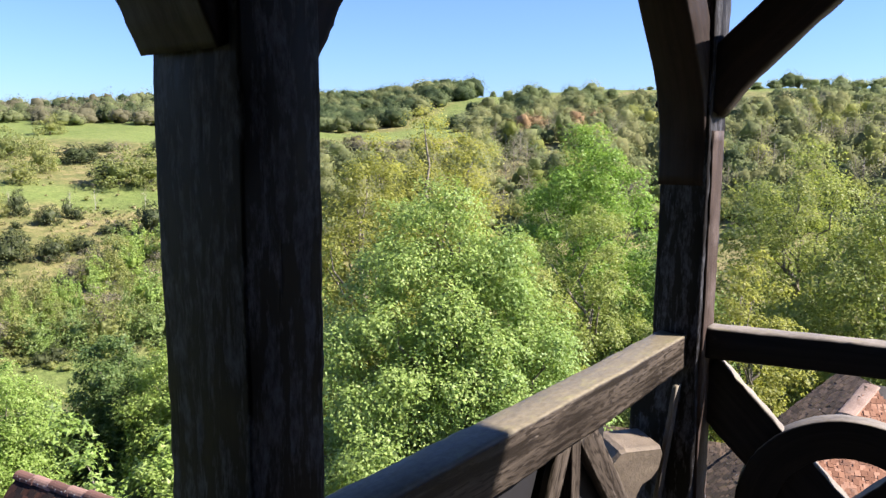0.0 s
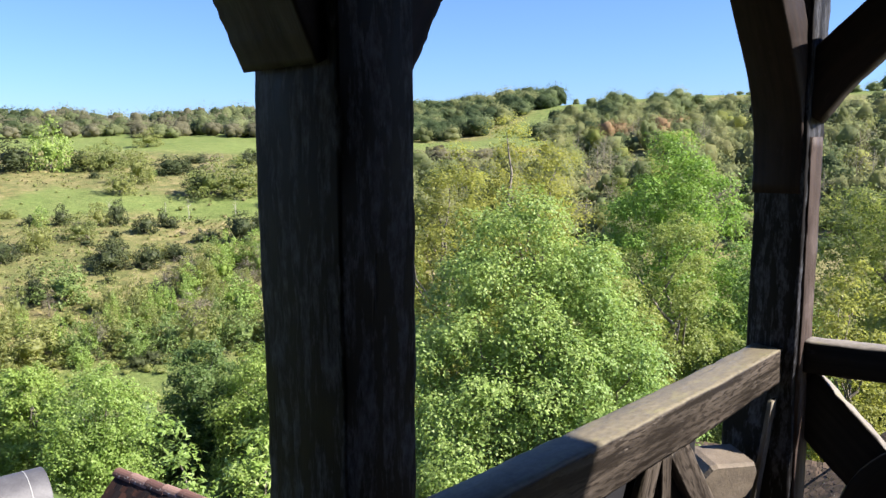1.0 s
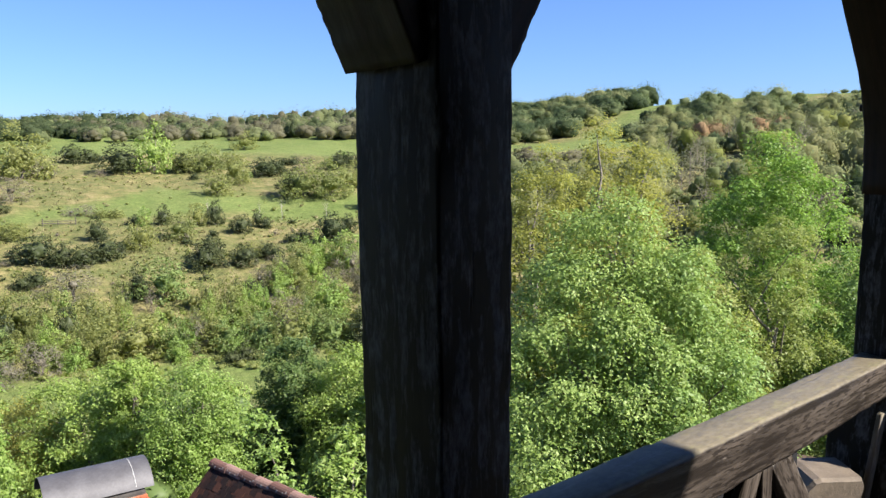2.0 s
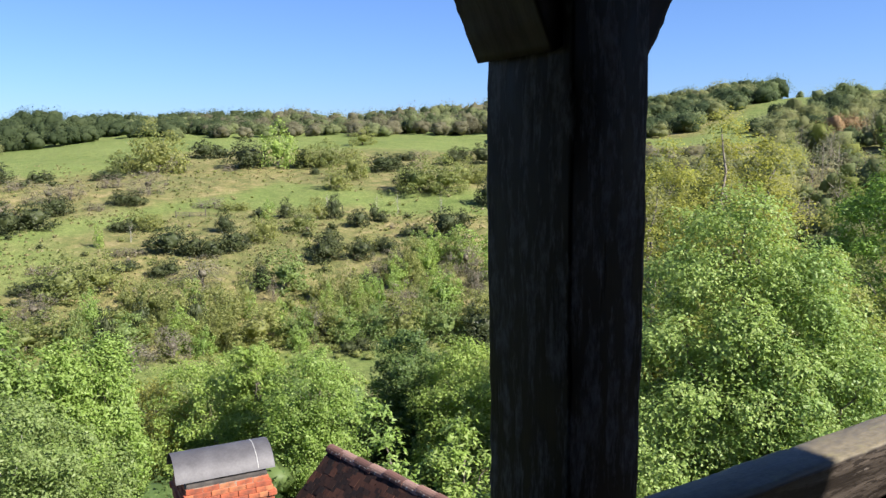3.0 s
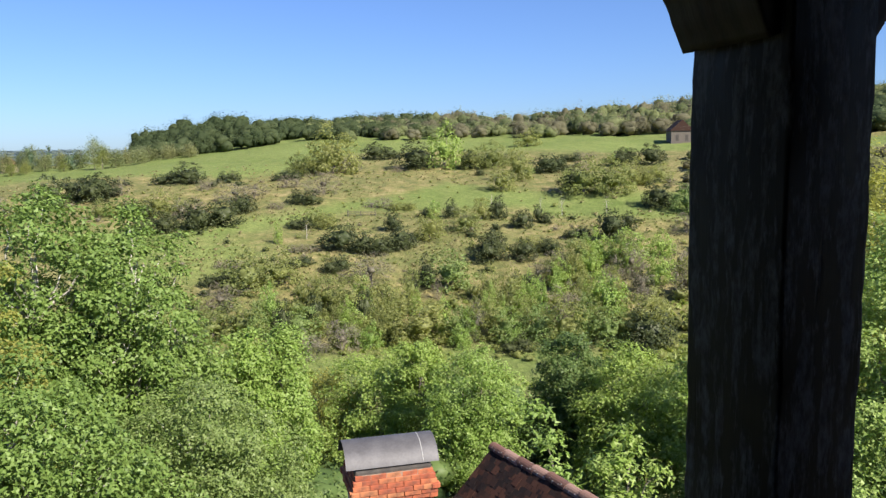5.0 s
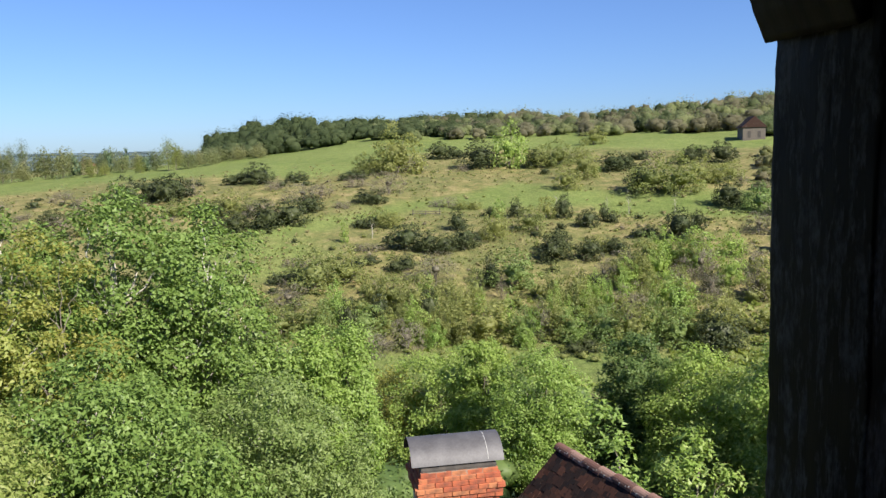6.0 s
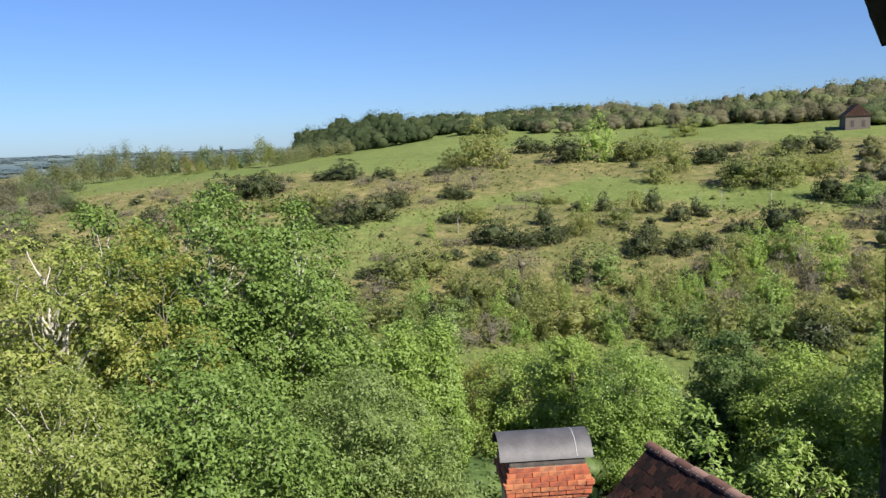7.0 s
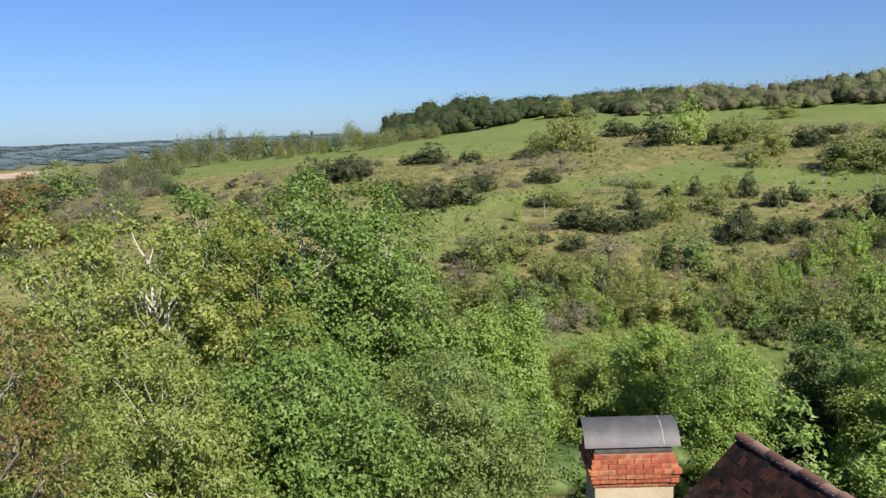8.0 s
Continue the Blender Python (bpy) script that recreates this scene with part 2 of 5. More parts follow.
# the wing slope's shade is put into this dark tile colour
TILE_DARK = tile_material("dark tile with shade in its colour", (0.011, 0.0075, 0.007), (0.018, 0.010, 0.008), (0.046, 0.020, 0.013), 0.63)
TILE_RIDGE = tile_material("red brown ridge tile", (0.102, 0.054, 0.043), (0.153, 0.082, 0.063), (0.221, 0.139, 0.112), 0.62)
HIP = plain("mortared pale hip tiles", (0.20, 0.13, 0.095), (0.36, 0.26, 0.20), 6, 0.9, 0.6)
# one clay roof in two colours: brown for grazing sun, orange for full
TILE_GRAZED = tile_material("clay tile browned for grazing sun", (0.072, 0.055, 0.039), (0.116, 0.084, 0.058), (0.167, 0.119, 0.084), 0.66)
TILE_ORANGE = tile_material("orange clay tile", (0.176, 0.084, 0.049), (0.250, 0.124, 0.073), (0.338, 0.189, 0.121), 0.70)


def ground_material():
    """Pasture, dry scrub turf and ploughland by the cover attribute, with tussocks."""
    m, nt, b = material("grassland")
    pos = node(nt, "ShaderNodeNewGeometry").outputs["Position"]
    at = nt.nodes.new("ShaderNodeAttribute")
    at.attribute_name = "cover"
    sep = nt.nodes.new("ShaderNodeSeparateColor")
    nt.links.new(at.outputs["Color"], sep.inputs[0])
    big, mid, fine = noise_of(nt, pos, 0.035, 4), noise_of(nt, pos, 0.3, 6, 0.7), noise_of(nt, pos, 1.3, 6, 0.75)
    turf = ramp(nt, mid, [(0.34, (0.098, 0.109, 0.039)), (0.45, (0.154, 0.154, 0.057)), (0.55, (0.213, 0.188, 0.079)), (0.65, (0.300, 0.243, 0.125))])
    turf = mixed(nt, ramp(nt, big, [(0.45, (0, 0, 0)), (0.62, (0.500, 0.500, 0.500))]), turf, (0.105, 0.125, 0.044))
    pasture = ramp(nt, maths(nt, "ADD", maths(nt, "MULTIPLY", mid, 0.5), maths(nt, "MULTIPLY", big, 0.5)), [(0.38, (0.112, 0.156, 0.042)), (0.62, (0.172, 0.212, 0.066))])
    worn = ramp(nt, noise_of(nt, scaled(nt, pos, 0.10, 0.10, 0.8), 1.0, 5, 0.7), [(0.40, (1, 1, 1)), (0.62, (0.82, 0.82, 0.82))])
    col = mixed(nt, maths(nt, "MULTIPLY", sep.outputs[0], worn), turf, pasture)
    col = mixed(nt, sep.outputs[1], col, ramp(nt, big, [(0.4, (0.42, 0.30, 0.22)), (0.6, (0.50, 0.40, 0.30))]))
    # far ground: air haze painted in as a blue tint
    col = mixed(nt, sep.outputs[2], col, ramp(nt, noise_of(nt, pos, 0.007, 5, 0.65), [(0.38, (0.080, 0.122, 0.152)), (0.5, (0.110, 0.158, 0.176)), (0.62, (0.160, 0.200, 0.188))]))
    col = mixed(nt, 0.5, col, ramp(nt, fine, [(0.36, (0.26, 0.28, 0.27)), (0.58, (1.05, 1.05, 1.0))]), "MULTIPLY")
    nt.links.new(col, b.inputs["Base Color"])
    b.inputs["Roughness"].default_value = 0.95
    b.inputs["Specular IOR Level"].default_value = 0.1
    bumped(nt, b, maths(nt, "ADD", fine, maths(nt, "MULTIPLY", mid, 1.5)), 0.9, 0.3)
    return m


GROUND = ground_material()

# ---- lie of the land: heights by bearing (degrees from +y towards -x) and distance ----
LAND_R = np.array([0, 15, 40, 70, 95, 130, 165, 195, 250, 310, 420, 900, 3000.0])
LAND = {
    5: (-7, -8, -13, -16, -16, -12, -7, -2, 5, 12, 24.2, 22, 40),
    25: (-7, -8, -14, -19, -20, -16, -10, -5, 3, 11, 25.8, 20, 40),
    42: (-7, -8.5, -15, -21, -24, -20, -13, -8, -1, 5, 20.0, 10, 20),
    60: (-7, -8.5, -15, -21.5, -25.5, -20, -13.5, -8.4, -2, 4.2, 9, 0, 0),
    78: (-7, -8.5, -15, -21.5, -25.5, -20.5, -14, -9, -2.8, 3.5, 11, -10, 10),
    95: (-7, -8.5, -15, -21.5, -25.5, -21, -15.5, -11.5, -5.7, -4.2, -4, -12, 19),
    118: (-7, -8.5, -15, -22, -25.5, -23, -19, -16.5, -14, -13.5, -15, -20, 17),
}
LAND_A = np.array([*LAND, 365.0])
LAND_Z = np.array([*LAND.values(), LAND[5]], float)


def hermite(x, xs, ys):
    """A smooth curve through the columns of ys at xs."""
    d = np.diff(ys, axis=-1) / np.diff(xs)
    m = np.concatenate([d[..., :1], np.where(d[..., 1:] * d[..., :-1] > 0, (d[..., 1:] + d[..., :-1]) / 2, 0), d[..., -1:]], axis=-1)
    i = np.clip(np.searchsorted(xs, x, side="right") - 1, 0, len(xs) - 2)
    h = xs[i + 1] - xs[i]
    t = np.clip((x - xs[i]) / h, 0, 1)
    return ((2 * t**3 - 3 * t**2 + 1) * ys[..., i] + (t**3 - 2 * t**2 + t) * h * m[..., i]
            + (3 * t**2 - 2 * t**3) * ys[..., i + 1] + (t**3 - t**2) * h * m[..., i + 1])


def land(az, r):
    """Height of the ground at a bearing and a distance (arrays of one length)."""
    az, r = np.atleast_1d(np.asarray(az, float)), np.atleast_1d(np.asarray(r, float))
    az = (az - 5) % 360 + 5
    cols = hermite(np.minimum(r, 3000), LAND_R, LAND_Z)
    i = np.clip(np.searchsorted(LAND_A, az, side="right") - 1, 0, len(LAND_A) - 2)
    t = (az - LAND_A[i]) / (LAND_A[i + 1] - LAND_A[i])
    t = t * t * (3 - 2 * t) * 0.5 + t * 0.5
    n = np.arange(len(r))
    z = cols[i, n] * (1 - t) + cols[i + 1, n] * t
    x, y = -r * np.sin(np.radians(az)), r * np.cos(np.radians(az))
    rough = np.clip((r - 60) / 60, 0, 1) * np.clip((1500 - r) / 1000, 0, 1)
    z = z + rough * (0.45 * np.sin(x * 0.11 + 1.3 * np.sin(y * 0.07)) * np.sin(y * 0.13 + 0.6) + 0.18 * np.sin(x * 0.43 + y * 0.31) * np.sin(y * 0.52 - x * 0.17))
    return z


def spot(az, r, up=0.0):
    return Vector((-r * math.sin(radians(az)), r * math.cos(radians(az)), float(land(az, r)[0]) + up))

# ---- builders ----
def mesh_of(name, verts, faces, mat, smooth=False, uvs=None):
    me = bpy.data.meshes.new(name)
    me.from_pydata([tuple(v) for v in verts], [], faces)
    me.materials.append(mat)
    if uvs is not None:
        layer = me.uv_layers.new(name="grain")
        layer.data.foreach_set("uv", np.asarray(uvs, np.float32).ravel())
    if smooth:
        me.polygons.foreach_set("use_smooth", np.ones(len(me.polygons), bool))
    me.update()
    return me


def under(name, data, parent, label=""):
    ob = new(name, data)
    ob.parent = parent
    if label:
        tagged(ob, label)
    return ob


def part(name, bm, mat, parent, label=""):
    me = bpy.data.meshes.new(name)
    bm.to_mesh(me)
    bm.free()
    me.materials.append(mat)
    return under(name, me, parent, label)


def thing(name, at=(0, 0, 0), label="", category="", group="", kind=""):
    ob = new(name)
    ob.location = at
    ob.empty_display_size = 0.2
    return tagged(ob, label, category, group, kind)


def leaves_mesh(name, corners, mat):
    """A mesh of loose leaves; corners is (n, corners of a leaf, 3)."""
    n, k = corners.shape[:2]
    me = bpy.data.meshes.new(name)
    me.vertices.add(k * n)
    me.loops.add(k * n)
    me.polygons.add(n)
    me.vertices.foreach_set("co", corners.astype(np.float32).ravel())
    me.loops.foreach_set("vertex_index", np.arange(k * n, dtype=np.int32))
    me.polygons.foreach_set("loop_start", np.arange(0, k * n, k, dtype=np.int32))
    me.materials.append(mat)
    me.update(calc_edges=True)
    return me


def timber(name, path, w, h, mat, parent, side=(1, 0, 0), chamfer=0.012, wobble=0.004, seed=0, label="", ends=True, step=0.035):
    """A hewn timber swept along path: w wide along side, h deep across it, with worn arrises.
    path: points, or (point, w scale, h scale)."""
    rng = np.random.default_rng(seed)
    pts = np.array([p[0] if isinstance(p[0], (tuple, Vector)) else p for p in path], float)
    scl = np.array([p[1:3] if isinstance(p[0], (tuple, Vector)) else (1, 1) for p in path], float)
    seg = np.r_[0, np.cumsum(np.linalg.norm(np.diff(pts, axis=0), axis=1))]
    n = max(2, int(seg[-1] / step) + 1)
    s = np.linspace(0, seg[-1], n)
    line = np.stack([np.interp(s, seg, pts[:, k]) for k in range(3)], 1)
    sc = np.stack([np.interp(s, seg, scl[:, k]) for k in range(2)], 1)
    if len(pts) > 2:
        for _ in range(3):
            line[1:-1] = (line[:-2] + 2 * line[1:-1] + line[2:]) / 4
    tang = np.gradient(line, axis=0)
    tang /= np.linalg.norm(tang, axis=1)[:, None]
    sd = np.array(side, float)
    a = sd - tang * (tang @ sd)[:, None]
    a /= np.linalg.norm(a, axis=1)[:, None]
    b = np.cross(tang, a)
    hw, hh, c = w / 2, h / 2, chamfer
    ring = []
    for sx, sy, flip in ((1, 1, 0), (-1, 1, 1), (-1, -1, 0), (1, -1, 1)):
        cor = [(hw * sx, (hh - c) * sy), ((hw - 0.3 * c) * sx, (hh - 0.3 * c) * sy), ((hw - c) * sx, hh * sy)]
        ring += cor[::-1] if flip else cor
        nxt = {(1, 1): (0, 1), (-1, 1): (-1, 0), (-1, -1): (0, -1), (1, -1): (1, 0)}[(sx, sy)]
        ring += [(hw * nxt[0], hh * nxt[1])]
    ring = np.array(ring)
    k = len(ring)
    slow = np.cumsum(rng.normal(0, 1, (n, k)), 0)
    slow = (slow - slow.mean(0)) / (np.abs(slow - slow.mean(0)).max() + 1e-6)
    jit = wobble * (0.6 * slow + 0.5 * rng.normal(0, 0.4, (n, k)))
    verts, faces, uvs = [], [], []
    per = np.r_[0, np.cumsum(np.linalg.norm(np.diff(np.vstack([ring, ring[:1]]), axis=0), axis=1))]
    off = rng.uniform(0, 20)
    for i in range(n):
        r = ring * sc[i] * (1 + jit[i] / min(hw, hh))[:, None]
        verts += list(line[i] + r[:, :1] * a[i] + r[:, 1:] * b[i])
    for i in range(n - 1):
        for j in range(k):
            j2 = (j + 1) % k
            faces.append((i * k + j, i * k + j2, (i + 1) * k + j2, (i + 1) * k + j))
            uvs += [(s[i] + off, per[j]), (s[i] + off, per[j + 1]), (s[i + 1] + off, per[j + 1]), (s[i + 1] + off, per[j])]
    if ends:
        for base, order in ((0, range(k - 1, -1, -1)), ((n - 1) * k, range(k))):
            f = [base + j for j in order]
            faces.append(f)
            uvs += [(ring[j - base][1] + off, ring[j - base][0]) for j in f]
    return under(name, mesh_of(name, verts, faces, mat, True, uvs), parent, label)


def arc(p0, p1, bulge, n=8):
    """Points of a gentle curve from p0 to p1 that bows by the vector bulge."""
    p0, p1, bulge = Vector(p0), Vector(p1), Vector(bulge)
    return [tuple(p0.lerp(p1, i / n) + bulge * 4 * (i / n) * (1 - i / n)) for i in range(n + 1)]


def block(x0, x1, y0, y1, z0, z1, bevel=0.0):
    bm = bmesh.new()
    bmesh.ops.create_cube(bm, size=1)
    for v in bm.verts:
        v.co = Vector(((x0 + x1) / 2 + v.co.x * (x1 - x0), (y0 + y1) / 2 + v.co.y * (y1 - y0), (z0 + z1) / 2 + v.co.z * (z1 - z0)))
    if bevel:
        bmesh.ops.bevel(bm, geom=bm.edges[:], offset=bevel, segments=2, affect="EDGES", profile=0.6)
    return bm


# ---- plants ----
LEAF_N = 1.75                              # how richly crowns are leaved


def limbs(lines, sides=5):
    """Tapered tubes; lines: (points, radius at foot, radius at tip)."""
    verts, faces = [], []
    for pts, r0, r1 in lines:
        pts = np.asarray(pts, float)
        t = np.gradient(pts, axis=0)
        t /= np.linalg.norm(t, axis=1)[:, None] + 1e-9
        ref = np.array([0.3, 0.9, 0.1])
        a = np.cross(t, ref)
        a /= np.linalg.norm(a, axis=1)[:, None] + 1e-9
        b = np.cross(t, a)
        base, n = len(verts), len(pts)
        for i in range(n):
            r = r0 + (r1 - r0) * i / (n - 1)
            for j in range(sides):
                an = 2 * math.pi * j / sides
                verts.append(pts[i] + r * (math.cos(an) * a[i] + math.sin(an) * b[i]))
        for i in range(n - 1):
            for j in range(sides):
                j2 = (j + 1) % sides
                faces.append((base + i * sides + j, base + i * sides + j2, base + (i + 1) * sides + j2, base + (i + 1) * sides + j))
    return verts, faces


def unit(rng, n):
    v = rng.normal(size=(n, 3))
    return v / np.linalg.norm(v, axis=1)[:, None]


def leaf_corners(rng, c, out, length, width, droop=0.3, flat=0.5, loose=0.75):
    """Leaves at c that face roughly along out, drooping; pointed triangles."""
    n = len(c)
    nrm = loose * unit(rng, n) + np.array([0, 0, 0.5]) * flat + 0.8 * out
    nrm /= np.linalg.norm(nrm, axis=1)[:, None] + 1e-9
    d = 0.5 * out + 0.9 * unit(rng, n) + np.array([0, 0, -droop])
    d -= 0.85 * nrm * np.sum(d * nrm, axis=1)[:, None]
    d /= np.linalg.norm(d, axis=1)[:, None] + 1e-9
    s = np.cross(d, nrm)
    s /= np.linalg.norm(s, axis=1)[:, None] + 1e-9
    ln = length * rng.uniform(0.6, 1.3, (n, 1))
    wd = width * rng.uniform(0.7, 1.3, (n, 1)) / 2
    foot = c + d * ln * 0.1
    return np.stack([foot + s * wd, c + d * ln, foot - s * wd], 1)


def spaced(pts, n):
    """n of the points, picked to keep apart from one another."""
    far = np.full(len(pts), 1e9)
    k, picks = 0, []
    for _ in range(n):
        picks.append(k)
        far = np.minimum(far, ((pts - pts[k]) ** 2).sum(1))
        k = int(far.argmax())
    return pts[picks]


def crown_clumps(rng, n, base, top, rad, lobes=5, fill=0.55, peak=0.62):
    """Clump centres in a crown with uneven lobes, mostly near its skin."""
    ph, am = rng.uniform(0, 6.28, lobes), rng.uniform(0.02, 0.08, lobes)
    u = rng.uniform(0, 1, n)
    u = 1 - (1 - u) ** 0.8
    th = rng.uniform(0, 2 * math.pi, n)
    prof = np.where(u < 1 - peak, 0.55 + 0.45 * np.sin(u / (1 - peak) * math.pi / 2), np.sqrt(np.clip(1 - ((u - (1 - peak)) / peak) ** 2, 0.0, 1)) )
    lob = 1 + sum(a * np.sin((k + 2) * th + p + 5 * u) for k, (p, a) in enumerate(zip(ph, am)))
    depth = np.where(rng.uniform(0, 1, n) < fill, rng.uniform(0.80, 1.0, n), np.sqrt(rng.uniform(0.05, 0.6, n)))
    r = rad * prof * lob * depth
    return np.stack([r * np.cos(th), r * np.sin(th), base + (top - base) * u + rng.normal(0, 0.04 * (top - base), n)], 1)


def tree_parts(seed, height, rad, base, clumps, clump_r, per, leaf, wide, droop=0.3, trunk_r=None, stems=1, peak=0.62, fill=0.55, limb_n=26, rich=LEAF_N):
    """Leaf corners and limb lines of a tree with its foot at the origin."""
    rng = np.random.default_rng(seed)
    cc = spaced(crown_clumps(rng, clumps * 4, base, height, rad, fill=fill, peak=peak), clumps)
    rng.shuffle(cc)
    trunk_r = trunk_r or height * 0.018
    lines, axes = [], []
    for k in range(stems):
        an = rng.uniform(0, 6.28)
        lean = (0.06 if stems == 1 else 0.3) * rad
        zs = np.linspace(0, height * 0.76, 9)
        ax = np.stack([lean * math.cos(an) * zs / height + 0.02 * height * np.cumsum(rng.normal(0, 0.25, 9)), lean * math.sin(an) * zs / height + 0.02 * height * np.cumsum(rng.normal(0, 0.25, 9)), zs], 1)
        axes.append(ax)
        lines.append((ax, trunk_r / math.sqrt(stems), trunk_r * 0.15))
    for i in rng.choice(clumps, min(limb_n, clumps), replace=False):
        ax = axes[rng.integers(stems)]
        tip = cc[i]
        z0 = max(base * 0.6, tip[2] - rng.uniform(0.5, 1.1) * (np.hypot(tip[0], tip[1]) + 0.15 * height))
        z0 = min(z0, height * 0.8)
        foot = np.array([np.interp(z0, ax[:, 2], ax[:, q]) for q in range(3)])
        t = np.linspace(0, 1, 7)[:, None]
        p = foot + (tip - foot) * t + np.array([0, 0, 1]) * (t * (1 - t)) * 0.25 * np.linalg.norm(tip - foot) * rng.uniform(-0.5, 1)
        p[1:-1] += rng.normal(0, 0.03 * rad, (5, 3))
        lines.append((p, trunk_r * rng.uniform(0.16, 0.36), trunk_r * 0.06))
    # every clump is a tuft: leaves on its outer skin, fewer within
    total = int(clumps * per * rich)
    size = clump_r * rng.uniform(0.65, 1.3, clumps)
    which = rng.choice(clumps, total, p=size**2 / (size**2).sum())
    mid = np.array([0, 0, base + 0.4 * (height - base)])
    axis = (cc - mid) / np.array([1, 1, 1.3])
    axis = axis / (np.linalg.norm(axis, axis=1)[:, None] + 1e-6)
    ax = axis[which]
    v = unit(rng, total) + 0.45 * ax + np.array([0, 0, 0.15])
    v /= np.linalg.norm(v, axis=1)[:, None] + 1e-9
    reach = np.where(rng.uniform(0, 1, total) < 0.72, rng.uniform(0.72, 1.06, total), rng.uniform(0.1, 0.75, total))
    lump = 1 + 0.22 * np.sin(5 * v[:, 0] + which) + 0.2 * np.sin(6 * v[:, 1] + 4 * v[:, 2] + 2.3 * which)
    pos = cc[which] + v * (size[which] * reach * lump)[:, None] * np.array([1.05, 1.05, 0.85])
    skin = leaf_corners(rng, pos, 0.75 * v + 0.35 * ax, leaf * 0.8, wide, droop, 0.9, 0.75)
    deep = total // 10 if clumps > 99 else 0  # larger leaves added inside dense crowns to block the sun
    inner = mid + (cc[rng.integers(0, clumps, deep)] - mid) * rng.uniform(0.15, 0.58, (deep, 1)) + rng.normal(0, 0.05 * rad, (deep, 3))
    heart = leaf_corners(rng, inner, unit(rng, deep), leaf * 1.5, wide * 2.0, droop, 0.3, 1.0)
    return np.concatenate([skin, heart]), lines


def tree(name, at, leaves, bark, label, category="tree", group="", **kw):
    corners, lines = tree_parts(**kw)
    ob = thing(name, at, label, category, group)
    v, f = limbs(lines)
    under("trunk", mesh_of("trunk", v, f, bark, True), ob)
    under("crown", leaves_mesh("crown", corners, leaves), ob)
    return ob

# ---- ground: one sheet to the horizon ----
def build_ground():
    az = np.concatenate([np.arange(4, 126, 0.5), np.arange(126, 364, 7.0)])
    r = np.concatenate([[2.5, 6, 10], np.geomspace(14, 4600, 230)])
    A, R = np.meshgrid(az, r, indexing="ij")
    Z = land(A.ravel(), R.ravel()).reshape(A.shape)
    X, Y = -R * np.sin(np.radians(A)), R * np.cos(np.radians(A))
    na, nr = A.shape
    verts = np.stack([X, Y, Z], -1).reshape(-1, 3)
    i, j = np.meshgrid(np.arange(na), np.arange(nr - 1), indexing="ij")
    i2 = (i + 1) % na
    faces = np.stack([i * nr + j, i * nr + j + 1, i2 * nr + j + 1, i2 * nr + j], -1).reshape(-1, 4)
    hub = len(verts)
    verts = np.vstack([verts, [[0, 0, -7.0]]])
    tris = [(hub, int(k * nr), int(((k + 1) % na) * nr)) for k in range(na)]
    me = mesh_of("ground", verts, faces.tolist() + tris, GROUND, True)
    # what grows where: pasture on the crest and in the grazed hollow, ploughland; far country painted haze-blue
    a, d = A.ravel(), R.ravel()
    def band(v, lo, hi, soft):
        return np.clip((v - lo) / soft + 0.5, 0, 1) * np.clip((hi - v) / soft + 0.5, 0, 1)
    crest = band(d, np.interp(a, [58, 63, 69, 75, 79, 81, 85, 88, 93, 112], [266, 274, 282, 285, 258, 238, 233, 247, 258, 245]), 420, 9) * band(a, 48, 112, 5)
    hollow = band(d, np.interp(a, [54, 62, 64, 75], [168, 170, 177, 180]), np.interp(a, [54, 60, 66, 69.5, 72, 75], [191, 190, 196, 210, 197, 191]), 4) * band(a, 44, 76, 2)
    path = np.maximum(band(d, np.interp(a, [75, 79, 83, 87, 90], [180, 173, 166, 159, 162]), np.interp(a, [75, 79, 83, 87, 90], [191, 183, 177, 172, 175]), 4) * band(a, 74, 94, 3),
                      0.85 * band(d, 138, 160, 8) * band(a, 83, 94, 4))
    strip = band(a, 33.0 - 0.01 * (d - 300), 41.0 - 0.05 * (d - 300), 1.2) * band(d, 262, 430, 8) + band(d, 270, 296, 8) * band(a, 38, 56, 3)
    top = band(d, 385, 900, 10) * band(a, 4, 40, 2)
    foot = 0.95 * band(d, 84, 106, 8) * band(a, 45, 95, 5)
    past = np.clip(np.maximum.reduce([crest, hollow, path, strip, top, foot]), 0, 1)
    plough = band(d, 640, 900, 30) * band(a, 113, 130, 2)
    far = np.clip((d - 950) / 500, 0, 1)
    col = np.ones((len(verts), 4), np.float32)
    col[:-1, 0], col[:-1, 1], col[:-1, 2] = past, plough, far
    lay = me.color_attributes.new("cover", "FLOAT_COLOR", "POINT")
    lay.data.foreach_set("color", col.ravel())
    return tagged(new("ground", me), "grassy valley side with green pasture and dry turf", "ground", kind="structure")


build_ground()

# ---- the timber gallery ----
SKEW = radians(11.5)                       # the end rail leaves the corner a little out of square
CORNER = Vector((-1.16, 2.80, 0))
U = Vector((math.cos(SKEW), math.sin(SKEW), 0))


def along(s, z, out=0.0):
    """A point on the end rail's line, s metres from the corner post's middle."""
    return tuple(CORNER + U * s + Vector((-U.y, U.x, 0)) * out + Vector((0, 0, z)))


